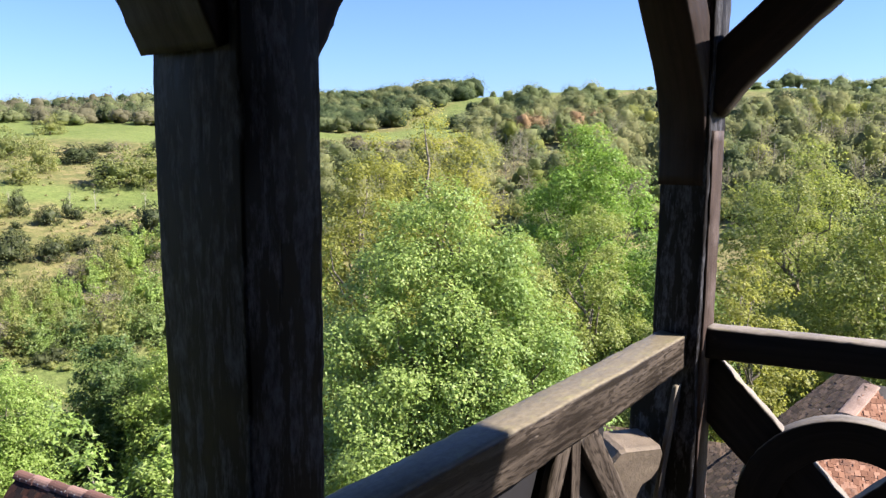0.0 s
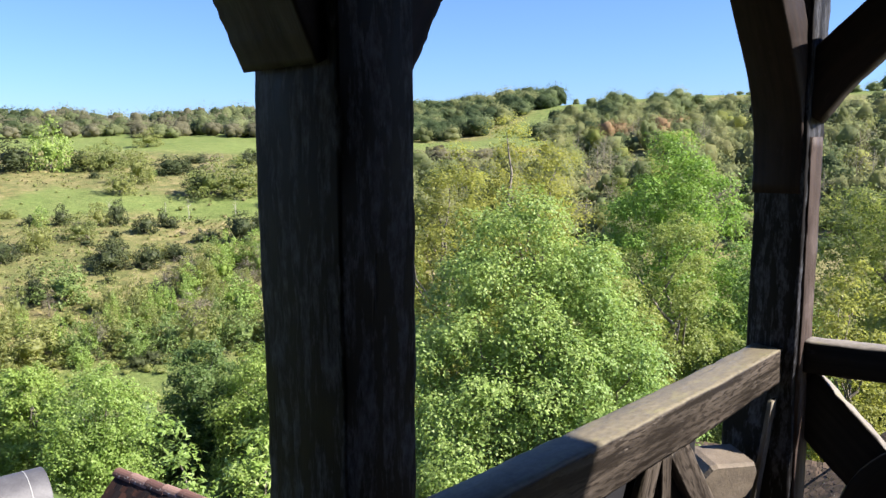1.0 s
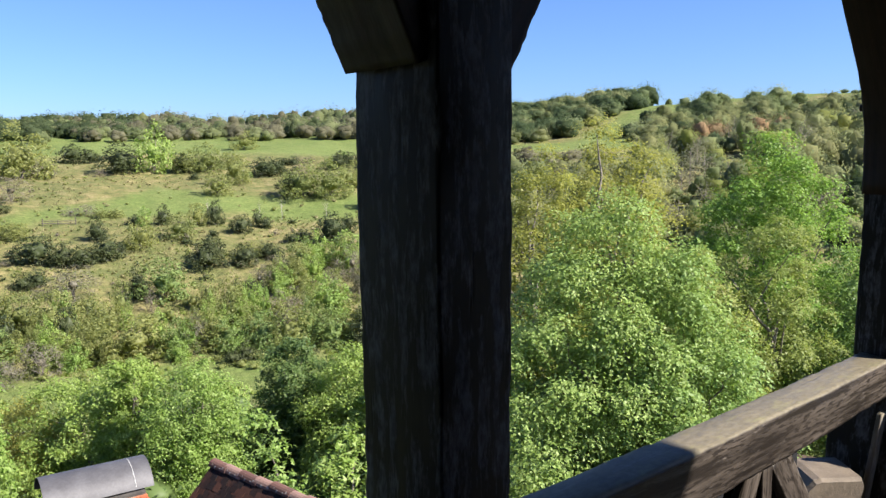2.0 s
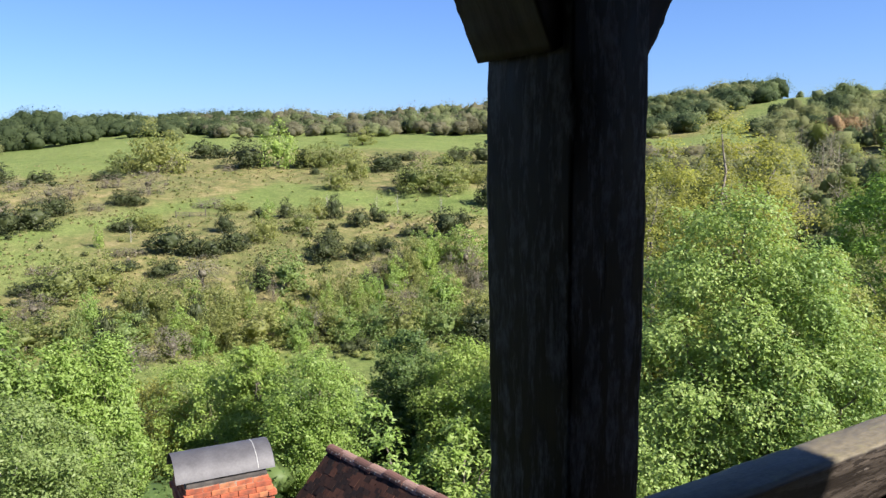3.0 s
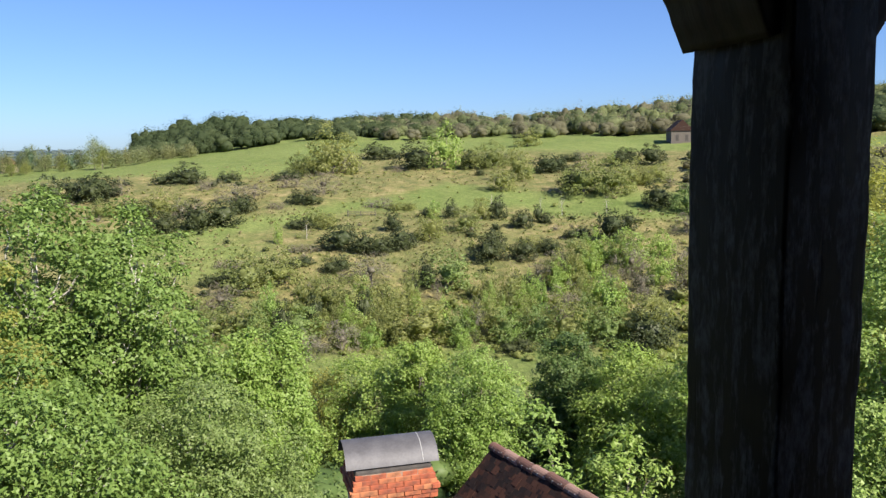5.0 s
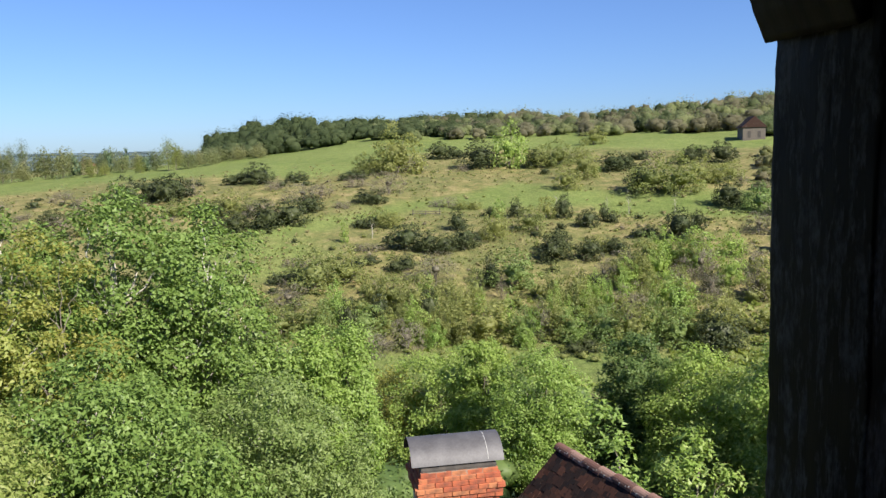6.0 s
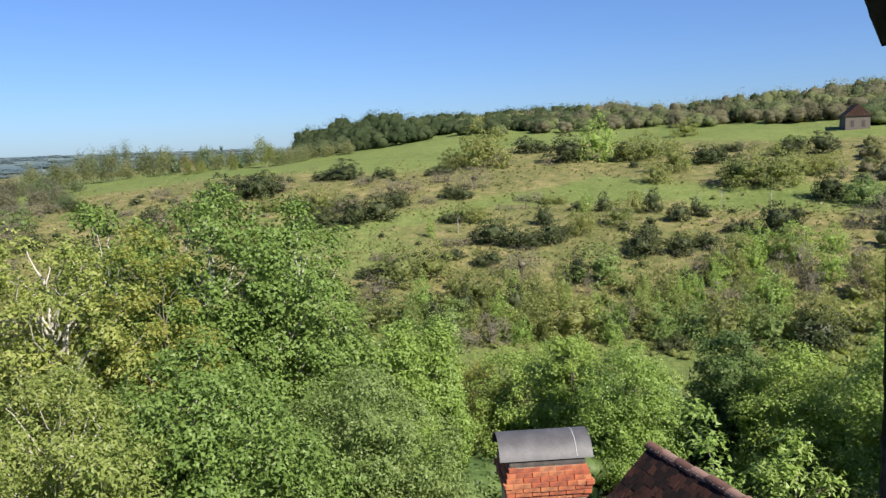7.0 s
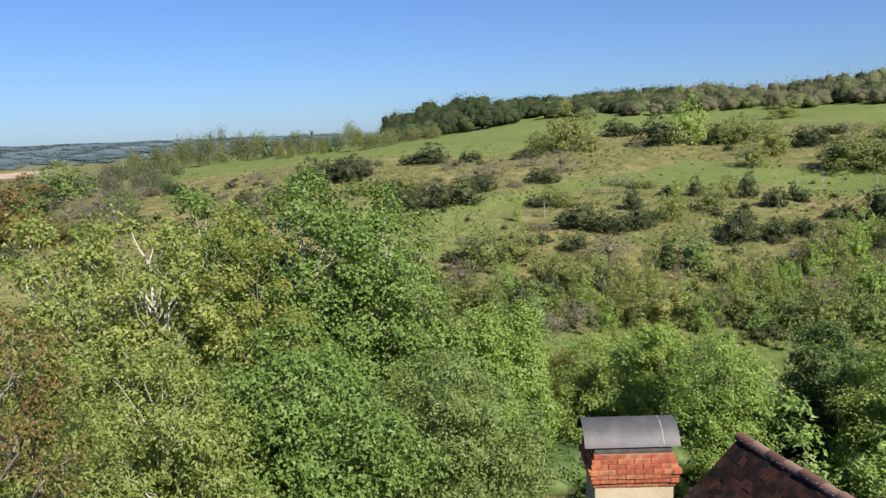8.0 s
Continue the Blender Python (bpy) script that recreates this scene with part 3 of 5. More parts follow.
def build_gallery():
    near = thing("gallery_post", (-1.106, 0.86, 0), "dark stained oak gallery post with arched braces and worn faces", "post", "gallery posts")
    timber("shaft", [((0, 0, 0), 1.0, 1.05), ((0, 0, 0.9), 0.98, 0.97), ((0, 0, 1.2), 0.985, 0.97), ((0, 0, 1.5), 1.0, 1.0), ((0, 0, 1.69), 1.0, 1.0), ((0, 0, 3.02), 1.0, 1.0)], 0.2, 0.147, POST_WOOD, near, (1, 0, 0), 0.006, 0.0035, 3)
    timber("brace", [(-0.012, -0.022, 1.720), (-0.012, -0.070, 1.822), (-0.012, -0.148, 1.950), (-0.012, -0.282, 2.172), (-0.012, -0.490, 2.512), (-0.012, -0.810, 2.992)], 0.183, 0.15, BRACE_WOOD, near, (1, 0, 0), 0.006, 0.003, 5, "brown soffited arched brace", step=0.012)
    timber("brace", [(-0.012, 0.002, 1.680), (-0.012, 0.064, 1.796), (-0.012, 0.148, 1.930), (-0.012, 0.290, 2.150), (-0.012, 0.510, 2.490), (-0.012, 0.840, 2.985)], 0.183, 0.15, BRACE_WOOD, near, (1, 0, 0), 0.006, 0.003, 6, step=0.012)
    corner = thing("gallery_post", (CORNER.x, CORNER.y, 0), "dark oak corner post with curved braces and split face", "post", "gallery posts")
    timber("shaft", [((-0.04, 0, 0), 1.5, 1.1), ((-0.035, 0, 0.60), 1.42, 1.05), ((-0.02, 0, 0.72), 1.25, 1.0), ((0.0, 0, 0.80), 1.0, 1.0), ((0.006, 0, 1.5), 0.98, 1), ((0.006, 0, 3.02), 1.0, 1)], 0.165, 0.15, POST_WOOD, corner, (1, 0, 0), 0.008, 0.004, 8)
    timber("brace", [(-0.004, 0.0, 1.42), (-0.004, -0.002, 1.60), (-0.004, -0.035, 1.73), (-0.004, -0.105, 1.86), (-0.004, -0.235, 2.05), (-0.004, -0.50, 2.43), (-0.004, -0.88, 2.98)], 0.158, 0.154, BRACE_WOOD, corner, (1, 0, 0), 0.008, 0.003, 9)
    u = U
    timber("brace", [(u.x * s, u.y * s, z) for s, z in ((0.035, 1.69), (0.11, 1.80), (0.375, 2.06), (0.795, 2.42), (1.45, 2.98))], 0.12, 0.16, BRACE_WOOD, corner, (-u.y, u.x, 0), 0.008, 0.003, 10, "arched brace with pale underside")
    # added strip: stands in for sunlight on the post's own side
    timber("cover_strip", [(0.080, 0.0, 0.0), (0.078, 0.0, 0.8), (0.082, 0.0, 1.60)], 0.024, 0.10, LIT_FACE_WOOD, corner, (1, 0, 0), 0.004, 0.002, 11, "added paler strip for the sunlit side of the post")
    bolt = bmesh.new()
    bmesh.ops.create_cone(bolt, cap_ends=True, segments=10, radius1=0.012, radius2=0.010, depth=0.03, matrix=pose(-0.094, -0.05, 1.69, 0, 90, 0))
    part("peg", bolt, POST_WOOD, corner)
    # rail of the long side with its fan of struts
    rail = thing("gallery_rail", (-1.14, 1.85, 0.84), "weathered oak hand rail with lichen and fan struts", "railing", "gallery rails")
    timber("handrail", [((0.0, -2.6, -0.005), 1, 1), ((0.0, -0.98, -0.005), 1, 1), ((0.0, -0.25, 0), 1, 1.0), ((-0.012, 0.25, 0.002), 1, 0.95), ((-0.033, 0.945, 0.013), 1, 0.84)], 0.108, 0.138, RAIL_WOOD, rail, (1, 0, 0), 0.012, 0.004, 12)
    for y0, y1, w, sd in ((0.10, 0.10, 0.05, 1), (0.05, -0.26, 0.06, 2), (0.15, 0.66, 0.085, 3)):
        timber("strut", [(0.012, y0, -0.05), (0.012, y1, -0.70)], 0.03, w, RAIL_WOOD, rail, (1, 0, 0), 0.004, 0.002, 20 + sd)
    timber("bottom_rail", [(0.0, -2.6, -0.74), (0, 0.86, -0.74)], 0.1, 0.12, RAIL_WOOD, rail, (1, 0, 0), 0.01, 0.003, 24)
    for k in range(8):                       # added dark boards that fill the space behind the struts
        part("board", block(-0.045, -0.02, -2.6 + 0.37 * k, -2.236 + 0.37 * k, -0.70, -0.06, 0.004), POST_WOOD, rail, "added dark board behind the struts")
    # end rail with a ring and crossed struts
    end = thing("gallery_rail", along(0.0, 0), "dark oak end rail with ring and crossed struts", "railing", "gallery rails")
    def at(s, z, out=0.0):
        return tuple(U * s + Vector((-U.y, U.x, 0)) * out + Vector((0, 0, z)))
    nrm = (-U.y, U.x, 0)
    timber("handrail", [at(0.07, 0.878), at(1.9, 0.878)], 0.08, 0.112, END_WOOD, end, nrm, 0.012, 0.003, 30, "dark rail with its sunlit top painted pale")
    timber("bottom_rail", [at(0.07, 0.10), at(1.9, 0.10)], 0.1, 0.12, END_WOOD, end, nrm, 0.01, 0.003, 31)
    mid = 0.56
    for s0, s1 in ((0.045, 0.715), (2 * mid - 0.045, 2 * mid - 0.715)):
        timber("strut", [at(s0, 0.765, 0.035), at(s1, 0.085, 0.035)], 0.06, 0.185, END_WOOD, end, nrm, 0.006, 0.003, 32 + int(s0 * 10))
    bow = [math.radians(-32 + 244 * k / 28) for k in range(29)]
    ring = [at(mid + 0.30 * math.cos(a), 0.302 + 0.30 * math.sin(a), 0.03) for a in bow]
    timber("ring", ring, 0.075, 0.13, END_WOOD, end, nrm, 0.006, 0.002, 40, "rounded ring of bent oak")
    # outer timber stub and leaning board at the corner
    stub = thing("beam_end", (-1.235, 2.52, 0.30), "sawn oak beam end, sunlit, beside the post", "beam")
    across, away = Vector((0.6, 0.8, 0)), Vector((-0.8, 0.6, 0))
    shape = [(-0.105, -0.085), (-0.05, -0.008), (-0.03, 0.0), (0.10, 0.0), (0.108, -0.03), (0.095, -0.10), (0.07, -0.145), (0.035, -0.17), (0.015, -0.22), (0.005, -0.30), (-0.05, -0.30), (-0.062, -0.20), (-0.09, -0.13), (-0.106, -0.10)]
    bm = bmesh.new()
    rings = [[bm.verts.new(across * (a * k) + away * d + Vector((0, 0, 0.265 + 0.72 * z * k - sink))) for a, z in shape] for d, k, sink in ((-0.065, 0.95, 0.012), (-0.05, 1.0, 0.004), (0.06, 1.0, 0.0), (0.10, 1.0, 0.0))]
    bm.faces.new(rings[0])
    bm.faces.new(rings[-1][::-1])
    for a, b in zip(rings, rings[1:]):
        for k in range(len(shape)):
            bm.faces.new((a[k], b[k], b[(k + 1) % len(shape)], a[(k + 1) % len(shape)]))
    bmesh.ops.recalc_face_normals(bm, faces=bm.faces[:])
    part("corbel", bm, CUT_WOOD, stub)
    lath = thing("lath", (-1.13, 2.69, 0.72), "thin weathered lath leaning against the corner post", "board")
    timber("lath", [(0.0, 0.0, 0.02), (-0.054, 0.0, -0.40), (-0.085, 0.0, -0.66)], 0.016, 0.045, PALE_WOOD, lath, (1, 0, 0), 0.003, 0.001, 44)
    # plates, rafters' line, floor and house wall that close the gallery: unseen, laid out to shade it
    plate = thing("gallery_plate", (0, 0, 0), "unseen dark oak wall plates over the gallery posts, shading the rail", "beam", kind="structure")
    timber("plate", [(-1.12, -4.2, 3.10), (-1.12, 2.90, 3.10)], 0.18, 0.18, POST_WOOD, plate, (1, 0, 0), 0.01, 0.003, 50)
    # set at the height that casts the rail's shadow edge
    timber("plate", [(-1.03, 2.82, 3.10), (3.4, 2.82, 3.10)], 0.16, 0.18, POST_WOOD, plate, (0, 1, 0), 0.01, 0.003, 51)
    # added to block sun leaking in above the plate
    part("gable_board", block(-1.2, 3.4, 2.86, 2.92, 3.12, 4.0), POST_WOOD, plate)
    # floor out of view, kept dark against bounced light
    fl = thing("floor", (0, 0, 0), "dark worn oak gallery floor boards", "floor", kind="structure")
    for k in range(15):
        part("board", block(-1.25 + 0.15 * k, -1.105 + 0.15 * k, -4.2, 2.9, -0.05, 0.0, 0.004), FLOOR_WOOD, fl)
    part("joist_deck", block(-1.25, 1.0, -4.2, 2.9, -0.25, -0.054), POST_WOOD, fl)
    # unseen wall; its end is set by the shadow on the rail
    tagged(part("wall_house", block(0.98, 1.25, -5.2, 2.35, -7.5, 3.2), WALL, None), "unseen dark house wall behind the gallery, cutting bounced light", "wall", kind="structure")
    tagged(part("wall_lower", block(-1.2, 0.97, -5.2, 2.78, -7.6, -0.26), WALL, None), "dark boarded storey wall under the gallery", "wall", kind="structure")
    back = part("wall_end", block(-1.2, 0.97, -4.6, -4.25, 0.0, 3.0), WALL, None)
    tagged(back, "dark boarded wall closing the gallery", "wall", kind="structure")
    # unseen roof; its deep low eave cuts sky light on the rail
    bm = bmesh.new()
    vs = [bm.verts.new(p) for p in ((-2.9, -5.2, 2.3), (-2.9, 2.95, 2.3), (-1.2, 2.95, 3.06), (-1.2, -5.2, 3.06), (3.4, 2.95, 3.9), (3.4, -5.2, 3.9))]
    bm.faces.new((vs[0], vs[1], vs[2], vs[3]))
    bm.faces.new((vs[3], vs[2], vs[4], vs[5]))
    bmesh.ops.solidify(bm, geom=bm.faces[:], thickness=0.14)
    roof = part("ceiling", bm, POST_WOOD, None)
    tagged(roof, "unseen dark roof over the gallery, shading rail and posts", "ceiling", kind="structure")


build_gallery()


# ---- roofs and chimney below ----
def tiled_slope(parent, origin, run, fall, length, depth, mat, name="tile", tile=(0.17, 0.115), left=None, right=None, joined=False):
    """Flat clay tiles in courses. run: along the eaves, fall: down the slope; left/right trim the courses by depth."""
    run, fall = Vector(run).normalized(), Vector(fall).normalized()
    up = run.cross(fall)
    if up.z < 0:
        up = -up
    tw, th = tile
    turn = Matrix((run, fall, up)).transposed().to_4x4()
    rng = random.Random(7)
    base = block(-tw / 2 + 0.003, tw / 2 - 0.003, -0.01, th * 1.55, -0.008, 0.008)
    me = bpy.data.meshes.new(name)
    base.to_mesh(me)
    base.free()
    me.materials.append(mat)
    lift = pose(0, 0, 0, 4.5)
    vs, fs, tri = [], [], [tuple(p.vertices) for p in me.polygons]
    co = [v.co.copy() for v in me.vertices]
    for row in range(int(depth / th)):
        d = row * th
        a = left(d) if left else 0.0
        b = right(d) if right else length
        k = int(a / tw) - 1
        while (k + 0.5 * (row % 2)) * tw < b:
            s = (k + 0.5 * (row % 2)) * tw + tw / 2
            k += 1
            lo, hi = max(s - tw / 2, a), min(s + tw / 2, b)
            if hi - lo < 0.02:
                continue
            s = (lo + hi) / 2
            m = Matrix.Translation(Vector(origin) + run * s + fall * d + up * (0.012 + rng.uniform(-0.004, 0.007))) @ turn @ pose(0, 0, 0, -3.4 + rng.uniform(-2.5, 2.5), rng.uniform(-3, 3), rng.uniform(-3, 3)) @ Matrix.Diagonal(((hi - lo) / tw, 1, 1, 1))
            if joined:
                n = len(vs)
                vs += [m @ c for c in co]
                fs += [tuple(n + q for q in p) for p in tri]
            else:
                ob = new(name, me)
                ob.parent = parent
                ob.matrix_basis = m
    if joined:
        ob = under("tiling", mesh_of("tiling", vs, fs, mat), parent)
        tagged(ob, kind="stuff")


def half_pipe(r, length, thick=0.012, n=10, arcdeg=180):
    """A half-round sheet or ridge tile along x, open below."""
    vs, fs = [], []
    for x in (0, length):
        for rr in (r, r - thick):
            for k in range(n + 1):
                a = radians(90 - arcdeg / 2 + arcdeg * k / n)
                vs.append((x, rr * math.cos(a), rr * math.sin(a)))
    m = n + 1
    for k in range(n):
        fs += [(k, k + 1, 2 * m + k + 1, 2 * m + k), (m + k + 1, m + k, 3 * m + k, 3 * m + k + 1), (k + 1, k, m + k, m + k + 1), (2 * m + k, 2 * m + k + 1, 3 * m + k + 1, 3 * m + k)]
    fs += [(0, 2 * m, 3 * m, m), (n, m + n, 3 * m + n, 2 * m + n)]
    return vs, fs

# ---- the house wing below, with its ridge and chimney ----
def build_wing():
    fall, run = Vector((U.y, -U.x, 0)), U.copy()
    tip = Vector((-10.04, 4.32, -2.56))
    pitch = radians(41)
    down = fall * math.cos(pitch) + Vector((0, 0, -math.sin(pitch)))
    down2 = -fall * math.cos(pitch) + Vector((0, 0, -math.sin(pitch)))
    house = thing("house_wing", (tip.x, tip.y, -8), "house wing with tiled saddle roof, its shade put into dark tiles", "house")
    o = Vector(house.location)
    length, depth = 7.2, 4.6
    bm = bmesh.new()
    sec = [tip, tip + down * depth, tip + down2 * depth]
    vs = [[bm.verts.new(p + run * s - o) for p in sec] for s in (0.04, length)]
    for a, b in ((0, 1), (2, 0)):
        bm.faces.new((vs[0][a], vs[0][b], vs[1][b], vs[1][a]))
    bmesh.ops.solidify(bm, geom=bm.faces[:], thickness=0.10)
    part("roof_deck", bm, SOOT, house, "dark roof boarding")
    bm = bmesh.new()
    ins = [tip + Vector((0, 0, -0.25)) + run * 0.25, tip + down * (depth - 0.5) + run * 0.25, tip + down2 * (depth - 0.5) + run * 0.25]
    ring = [ins[0], ins[1], Vector((ins[1].x, ins[1].y, -9.2)), Vector((ins[2].x, ins[2].y, -9.2)), ins[2]]
    f0 = [bm.verts.new(p + Vector((0, 0, -0.2)) - o) for p in ring]
    f1 = [bm.verts.new(p + Vector((0, 0, -0.2)) + run * (length - 0.4) - o) for p in ring]
    bm.faces.new(f0)
    bm.faces.new(f1[::-1])
    for k in range(5):
        bm.faces.new((f0[k], f1[k], f1[(k + 1) % 5], f0[(k + 1) % 5]))
    part("wall", bm, WALL, house, "dark boarded gable walls")
    hold = under("roof", None, house, "dark tiles spotted with pale lichen")
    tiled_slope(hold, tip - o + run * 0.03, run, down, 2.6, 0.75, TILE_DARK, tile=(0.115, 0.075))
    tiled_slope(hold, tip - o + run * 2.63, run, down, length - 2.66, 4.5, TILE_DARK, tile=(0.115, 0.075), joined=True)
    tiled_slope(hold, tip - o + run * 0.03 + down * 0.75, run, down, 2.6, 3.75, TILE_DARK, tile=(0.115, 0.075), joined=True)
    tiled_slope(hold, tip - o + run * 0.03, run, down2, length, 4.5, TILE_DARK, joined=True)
    v, f = half_pipe(0.085, 0.36, 0.014, 8, 170)
    me = mesh_of("ridge_tile", v, f, TILE_RIDGE)
    rng = random.Random(2)
    k = 0
    while k * 0.31 < length - 0.2:
        ob = new("ridge_tile", me)
        ob.parent = hold
        ob.matrix_basis = Matrix.Translation(tip - o + run * (k * 0.31) + Vector((0, 0, -0.035 + rng.uniform(-0.012, 0.012)))) @ pose(0, 0, 0, rng.uniform(-2, 2), 3.0 + rng.uniform(-1.5, 1.5), math.degrees(SKEW) + rng.uniform(-2, 2))
        k += 1


build_wing()


def build_chimney():
    """A rendered stack with a corbelled brick head and a bent sheet over its mouth."""
    ch = thing("chimney", (-10.38, 2.90, -9.36), "rendered chimney with corbelled red brick head and sheet metal hood", "chimney")
    ch.rotation_euler = (0, 0, radians(-5))
    top = 9.3 - 2.66
    hx, hy = 0.40, 0.52
    part("shaft", block(-hx, hx, -hy, hy, 0, top - 0.42, 0.01), PLASTER, ch, "cream rendered stack")
    core = part("mortar_core", block(-hx - 0.005, hx + 0.005, -hy - 0.005, hy + 0.005, top - 0.43, top + 0.03), MORTAR, ch)
    head = under("brick_head", None, ch, "corbelled red brick head with lichen")
    me = bpy.data.meshes.new("brick")
    b = block(-0.11, 0.11, -0.052, 0.052, -0.0325, 0.0325, 0.006)
    b.to_mesh(me)
    b.free()
    me.materials.append(BRICK)
    rng = random.Random(4)
    for row in range(7):
        z = top - 0.385 + row * 0.064
        out = (0.02, 0.05, 0.065, 0.075, 0.05, 0.03, 0.01)[row]
        for sx, sy in ((1, 0), (-1, 0), (0, 1), (0, -1)):
            half = (hy if sx else hx) + out
            n = max(2, round(2 * half / 0.232))
            step = (2 * half) / n
            for k in range(n + (row % 2)):
                s = -half + step * (k + 0.5) - (step / 2 if row % 2 else 0)
                s = max(-half + 0.1, min(half - 0.1, s))
                ob = new("brick", me)
                ob.parent = head
                d = (hx if sx else hy) + out - 0.052 + rng.uniform(-0.004, 0.004)
                ob.matrix_basis = pose(sx * d if sx else s, sy * d if sy else s, z, rng.uniform(-1, 1), rng.uniform(-1, 1), (90 if sx else 0) + rng.uniform(-1, 1)) @ Matrix.Diagonal((step / 0.227 if n else 1, 1, 0.95, 1))
    part("cap_bed", block(-hx + 0.02, hx - 0.02, -hy + 0.0, hy - 0.0, top - 0.02, top + 0.09, 0.03), SOOT, ch, "sooty mortar bed")
    v, f = half_pipe(0.42, 1.26, 0.012, 40, 136)
    hood = under("hood", mesh_of("hood", v, f, METAL, False), ch, "dull bent zinc hood")
    hood.matrix_basis = pose(0.0, -0.64, top - 0.04, 0, 0, 90) @ pose(0, 0, 0)
    v, f = half_pipe(0.4225, 0.008, 0.002, 40, 128)
    seam = under("seam", mesh_of("seam", v, f, LIME), ch, "white lime streak on the hood")
    seam.matrix_basis = pose(0.0, 0.40, top - 0.04, 0, 0, 90)
    part("clip", block(-0.03, 0.05, hy - 0.1, hy - 0.04, top + 0.03, top + 0.1, 0.01), PLASTER, ch)
    for sy in (-0.3, 0.3):
        part("stay", block(-0.3, 0.3, sy - 0.02, sy + 0.02, top + 0.05, top + 0.12, 0.004), METAL, ch)


build_chimney()


EYE_LEVEL = Vector((-0.136, 0.106, 1.572))


def build_outbuilding():
    """The tiled hip roof beyond the end rail."""
    h = thing("outbuilding", (-2.0, 11.0, -8), "low outbuilding with brown and orange clay tiled hip roof", "house")
    o = Vector(h.location)
    A = Vector((-1.83, 10.9, -1.42))          # near end of the ridge
    B = Vector((-2.25, 11.35, -1.42))         # far end
    near = Vector((-0.42, -1.54, -0.72))      # hip towards the gallery
    far = Vector((-0.74, -1.25, -0.78))
    # tops of the slopes are carried down to the eaves
    nA, fB = A + near * 3.0, B + far * 3.0
    rA = A + Vector((4.6, -4.0, -3.1))
    bm = bmesh.new()
    v = {k: bm.verts.new(p - o) for k, p in dict(A=A, B=B, n=nA, f=fB, r=rA, rt=A + Vector((5.5, 1.2, 0)), bk=B + Vector((3, 5, -3.4))).items()}
    for q in (("A", "B", "f", "n"), ("A", "n", "r"), ("A", "r", "rt"), ("B", "bk", "f"), ("A", "rt", "bk", "B")):
        bm.faces.new([v[k] for k in q])
    part("roof_deck", bm, SOOT, h, "dark roof boarding")
    def slope(p, q, r_):
        """Directions along the eaves and down the slope through three points."""
        nrm = (q - p).cross(r_ - p).normalized()
        nrm = -nrm if nrm.z < 0 else nrm
        hor = Vector((nrm.y, -nrm.x, 0)).normalized()
        hor = -hor if hor.dot(q - p) < 0 else hor
        dn = hor.cross(nrm)
        return hor, -dn if dn.z > 0 else dn
    roof = under("roof", None, h, "clay tiles, coloured brown for grazing sun and orange for full sun")
    # left slope
    hor, dn = slope(B, A, nA)
    def trim(vec, hor, dn):
        s, d = vec.dot(hor), vec.dot(dn)
        return s / d
    kn, kf = trim(near, hor, dn), trim(far, hor, dn)
    L = (A - B).dot(hor)
    tiled_slope(roof, B - o, hor, dn, L, 3.4, TILE_GRAZED, tile=(0.066, 0.043), left=lambda d: kf * d, right=lambda d: L + kn * d, joined=True)
    n2 = near.cross(rA - A).normalized()
    n2 = -n2 if n2.z < 0 else n2
    hor2 = Vector((-n2.y, n2.x, 0)).normalized()
    hor2 = -hor2 if hor2.x < 0 else hor2
    dn2 = hor2.cross(n2)
    dn2 = -dn2 if dn2.z > 0 else dn2
    k2, k3 = trim(near, hor2, dn2), trim(rA - A, hor2, dn2)
    tiled_slope(roof, A - o, hor2, dn2, 5, 0.86, TILE_ORANGE, tile=(0.066, 0.043), left=lambda d: k2 * d, right=lambda d: min(k3 * d, k2 * d + 2.3))
    tiled_slope(roof, A - o + dn2 * 0.86, hor2, dn2, 5, 2.2, TILE_ORANGE, tile=(0.066, 0.043), left=lambda d: k2 * (d + 0.86), right=lambda d: k3 * (d + 0.86), joined=True)
    vv, ff = half_pipe(0.075, 0.34, 0.016, 8, 170)
    me = mesh_of("ridge_tile", vv, ff, HIP)
    hd = near.normalized()
    q = hd.to_track_quat("X", "Z").to_matrix().to_4x4()
    for k in range(14):
        ob = new("ridge_tile", me)
        ob.parent = roof
        ob.matrix_basis = Matrix.Translation(A - o + hd * 0.3 * k + Vector((0, 0, -0.015))) @ q @ pose(0, 0, 0, 3 * math.sin(7 * k), 2 * math.sin(5 * k), 3 * math.sin(3 * k)) @ Matrix.Diagonal((1, 1.5, 0.42, 1))
    part("wall", block(-1.4, 4.0, -3.0, 3.0, -1.5, 3.6), WALL, h, "dark boarded walls")
    # lower lean-to roof beside it
    lean = thing("lean_to", (-4.0, 11.2, -8), "lean-to with brown tiled roof below the trees", "house")
    lo = Vector(lean.location)
    p0 = Vector((-5.2, 9.80, -2.36))
    ru = Vector((0.97, 0.22, 0)).normalized()
    dn = Vector((ru.y, -ru.x, 0)) * 0.8 + Vector((0, 0, -0.6))
    bm = bmesh.new()
    bm.faces.new([bm.verts.new(p - lo) for p in (p0, p0 + ru * 4.2, p0 + ru * 4.2 + dn * 3.2, p0 + dn * 3.2)])
    bmesh.ops.solidify(bm, geom=bm.faces[:], thickness=0.08)
    part("roof_deck", bm, SOOT, lean)
    hold = under("roof", None, lean, "brown clay tiles")
    tiled_slope(hold, p0 - lo, ru, dn, 4.2, 3.2, TILE_GRAZED, tile=(0.066, 0.043), joined=True)
    part("wall", block(-1.8, 1.4, -2.6, -0.3, -1.5, 3.2), WALL, lean, "dark boarded walls")
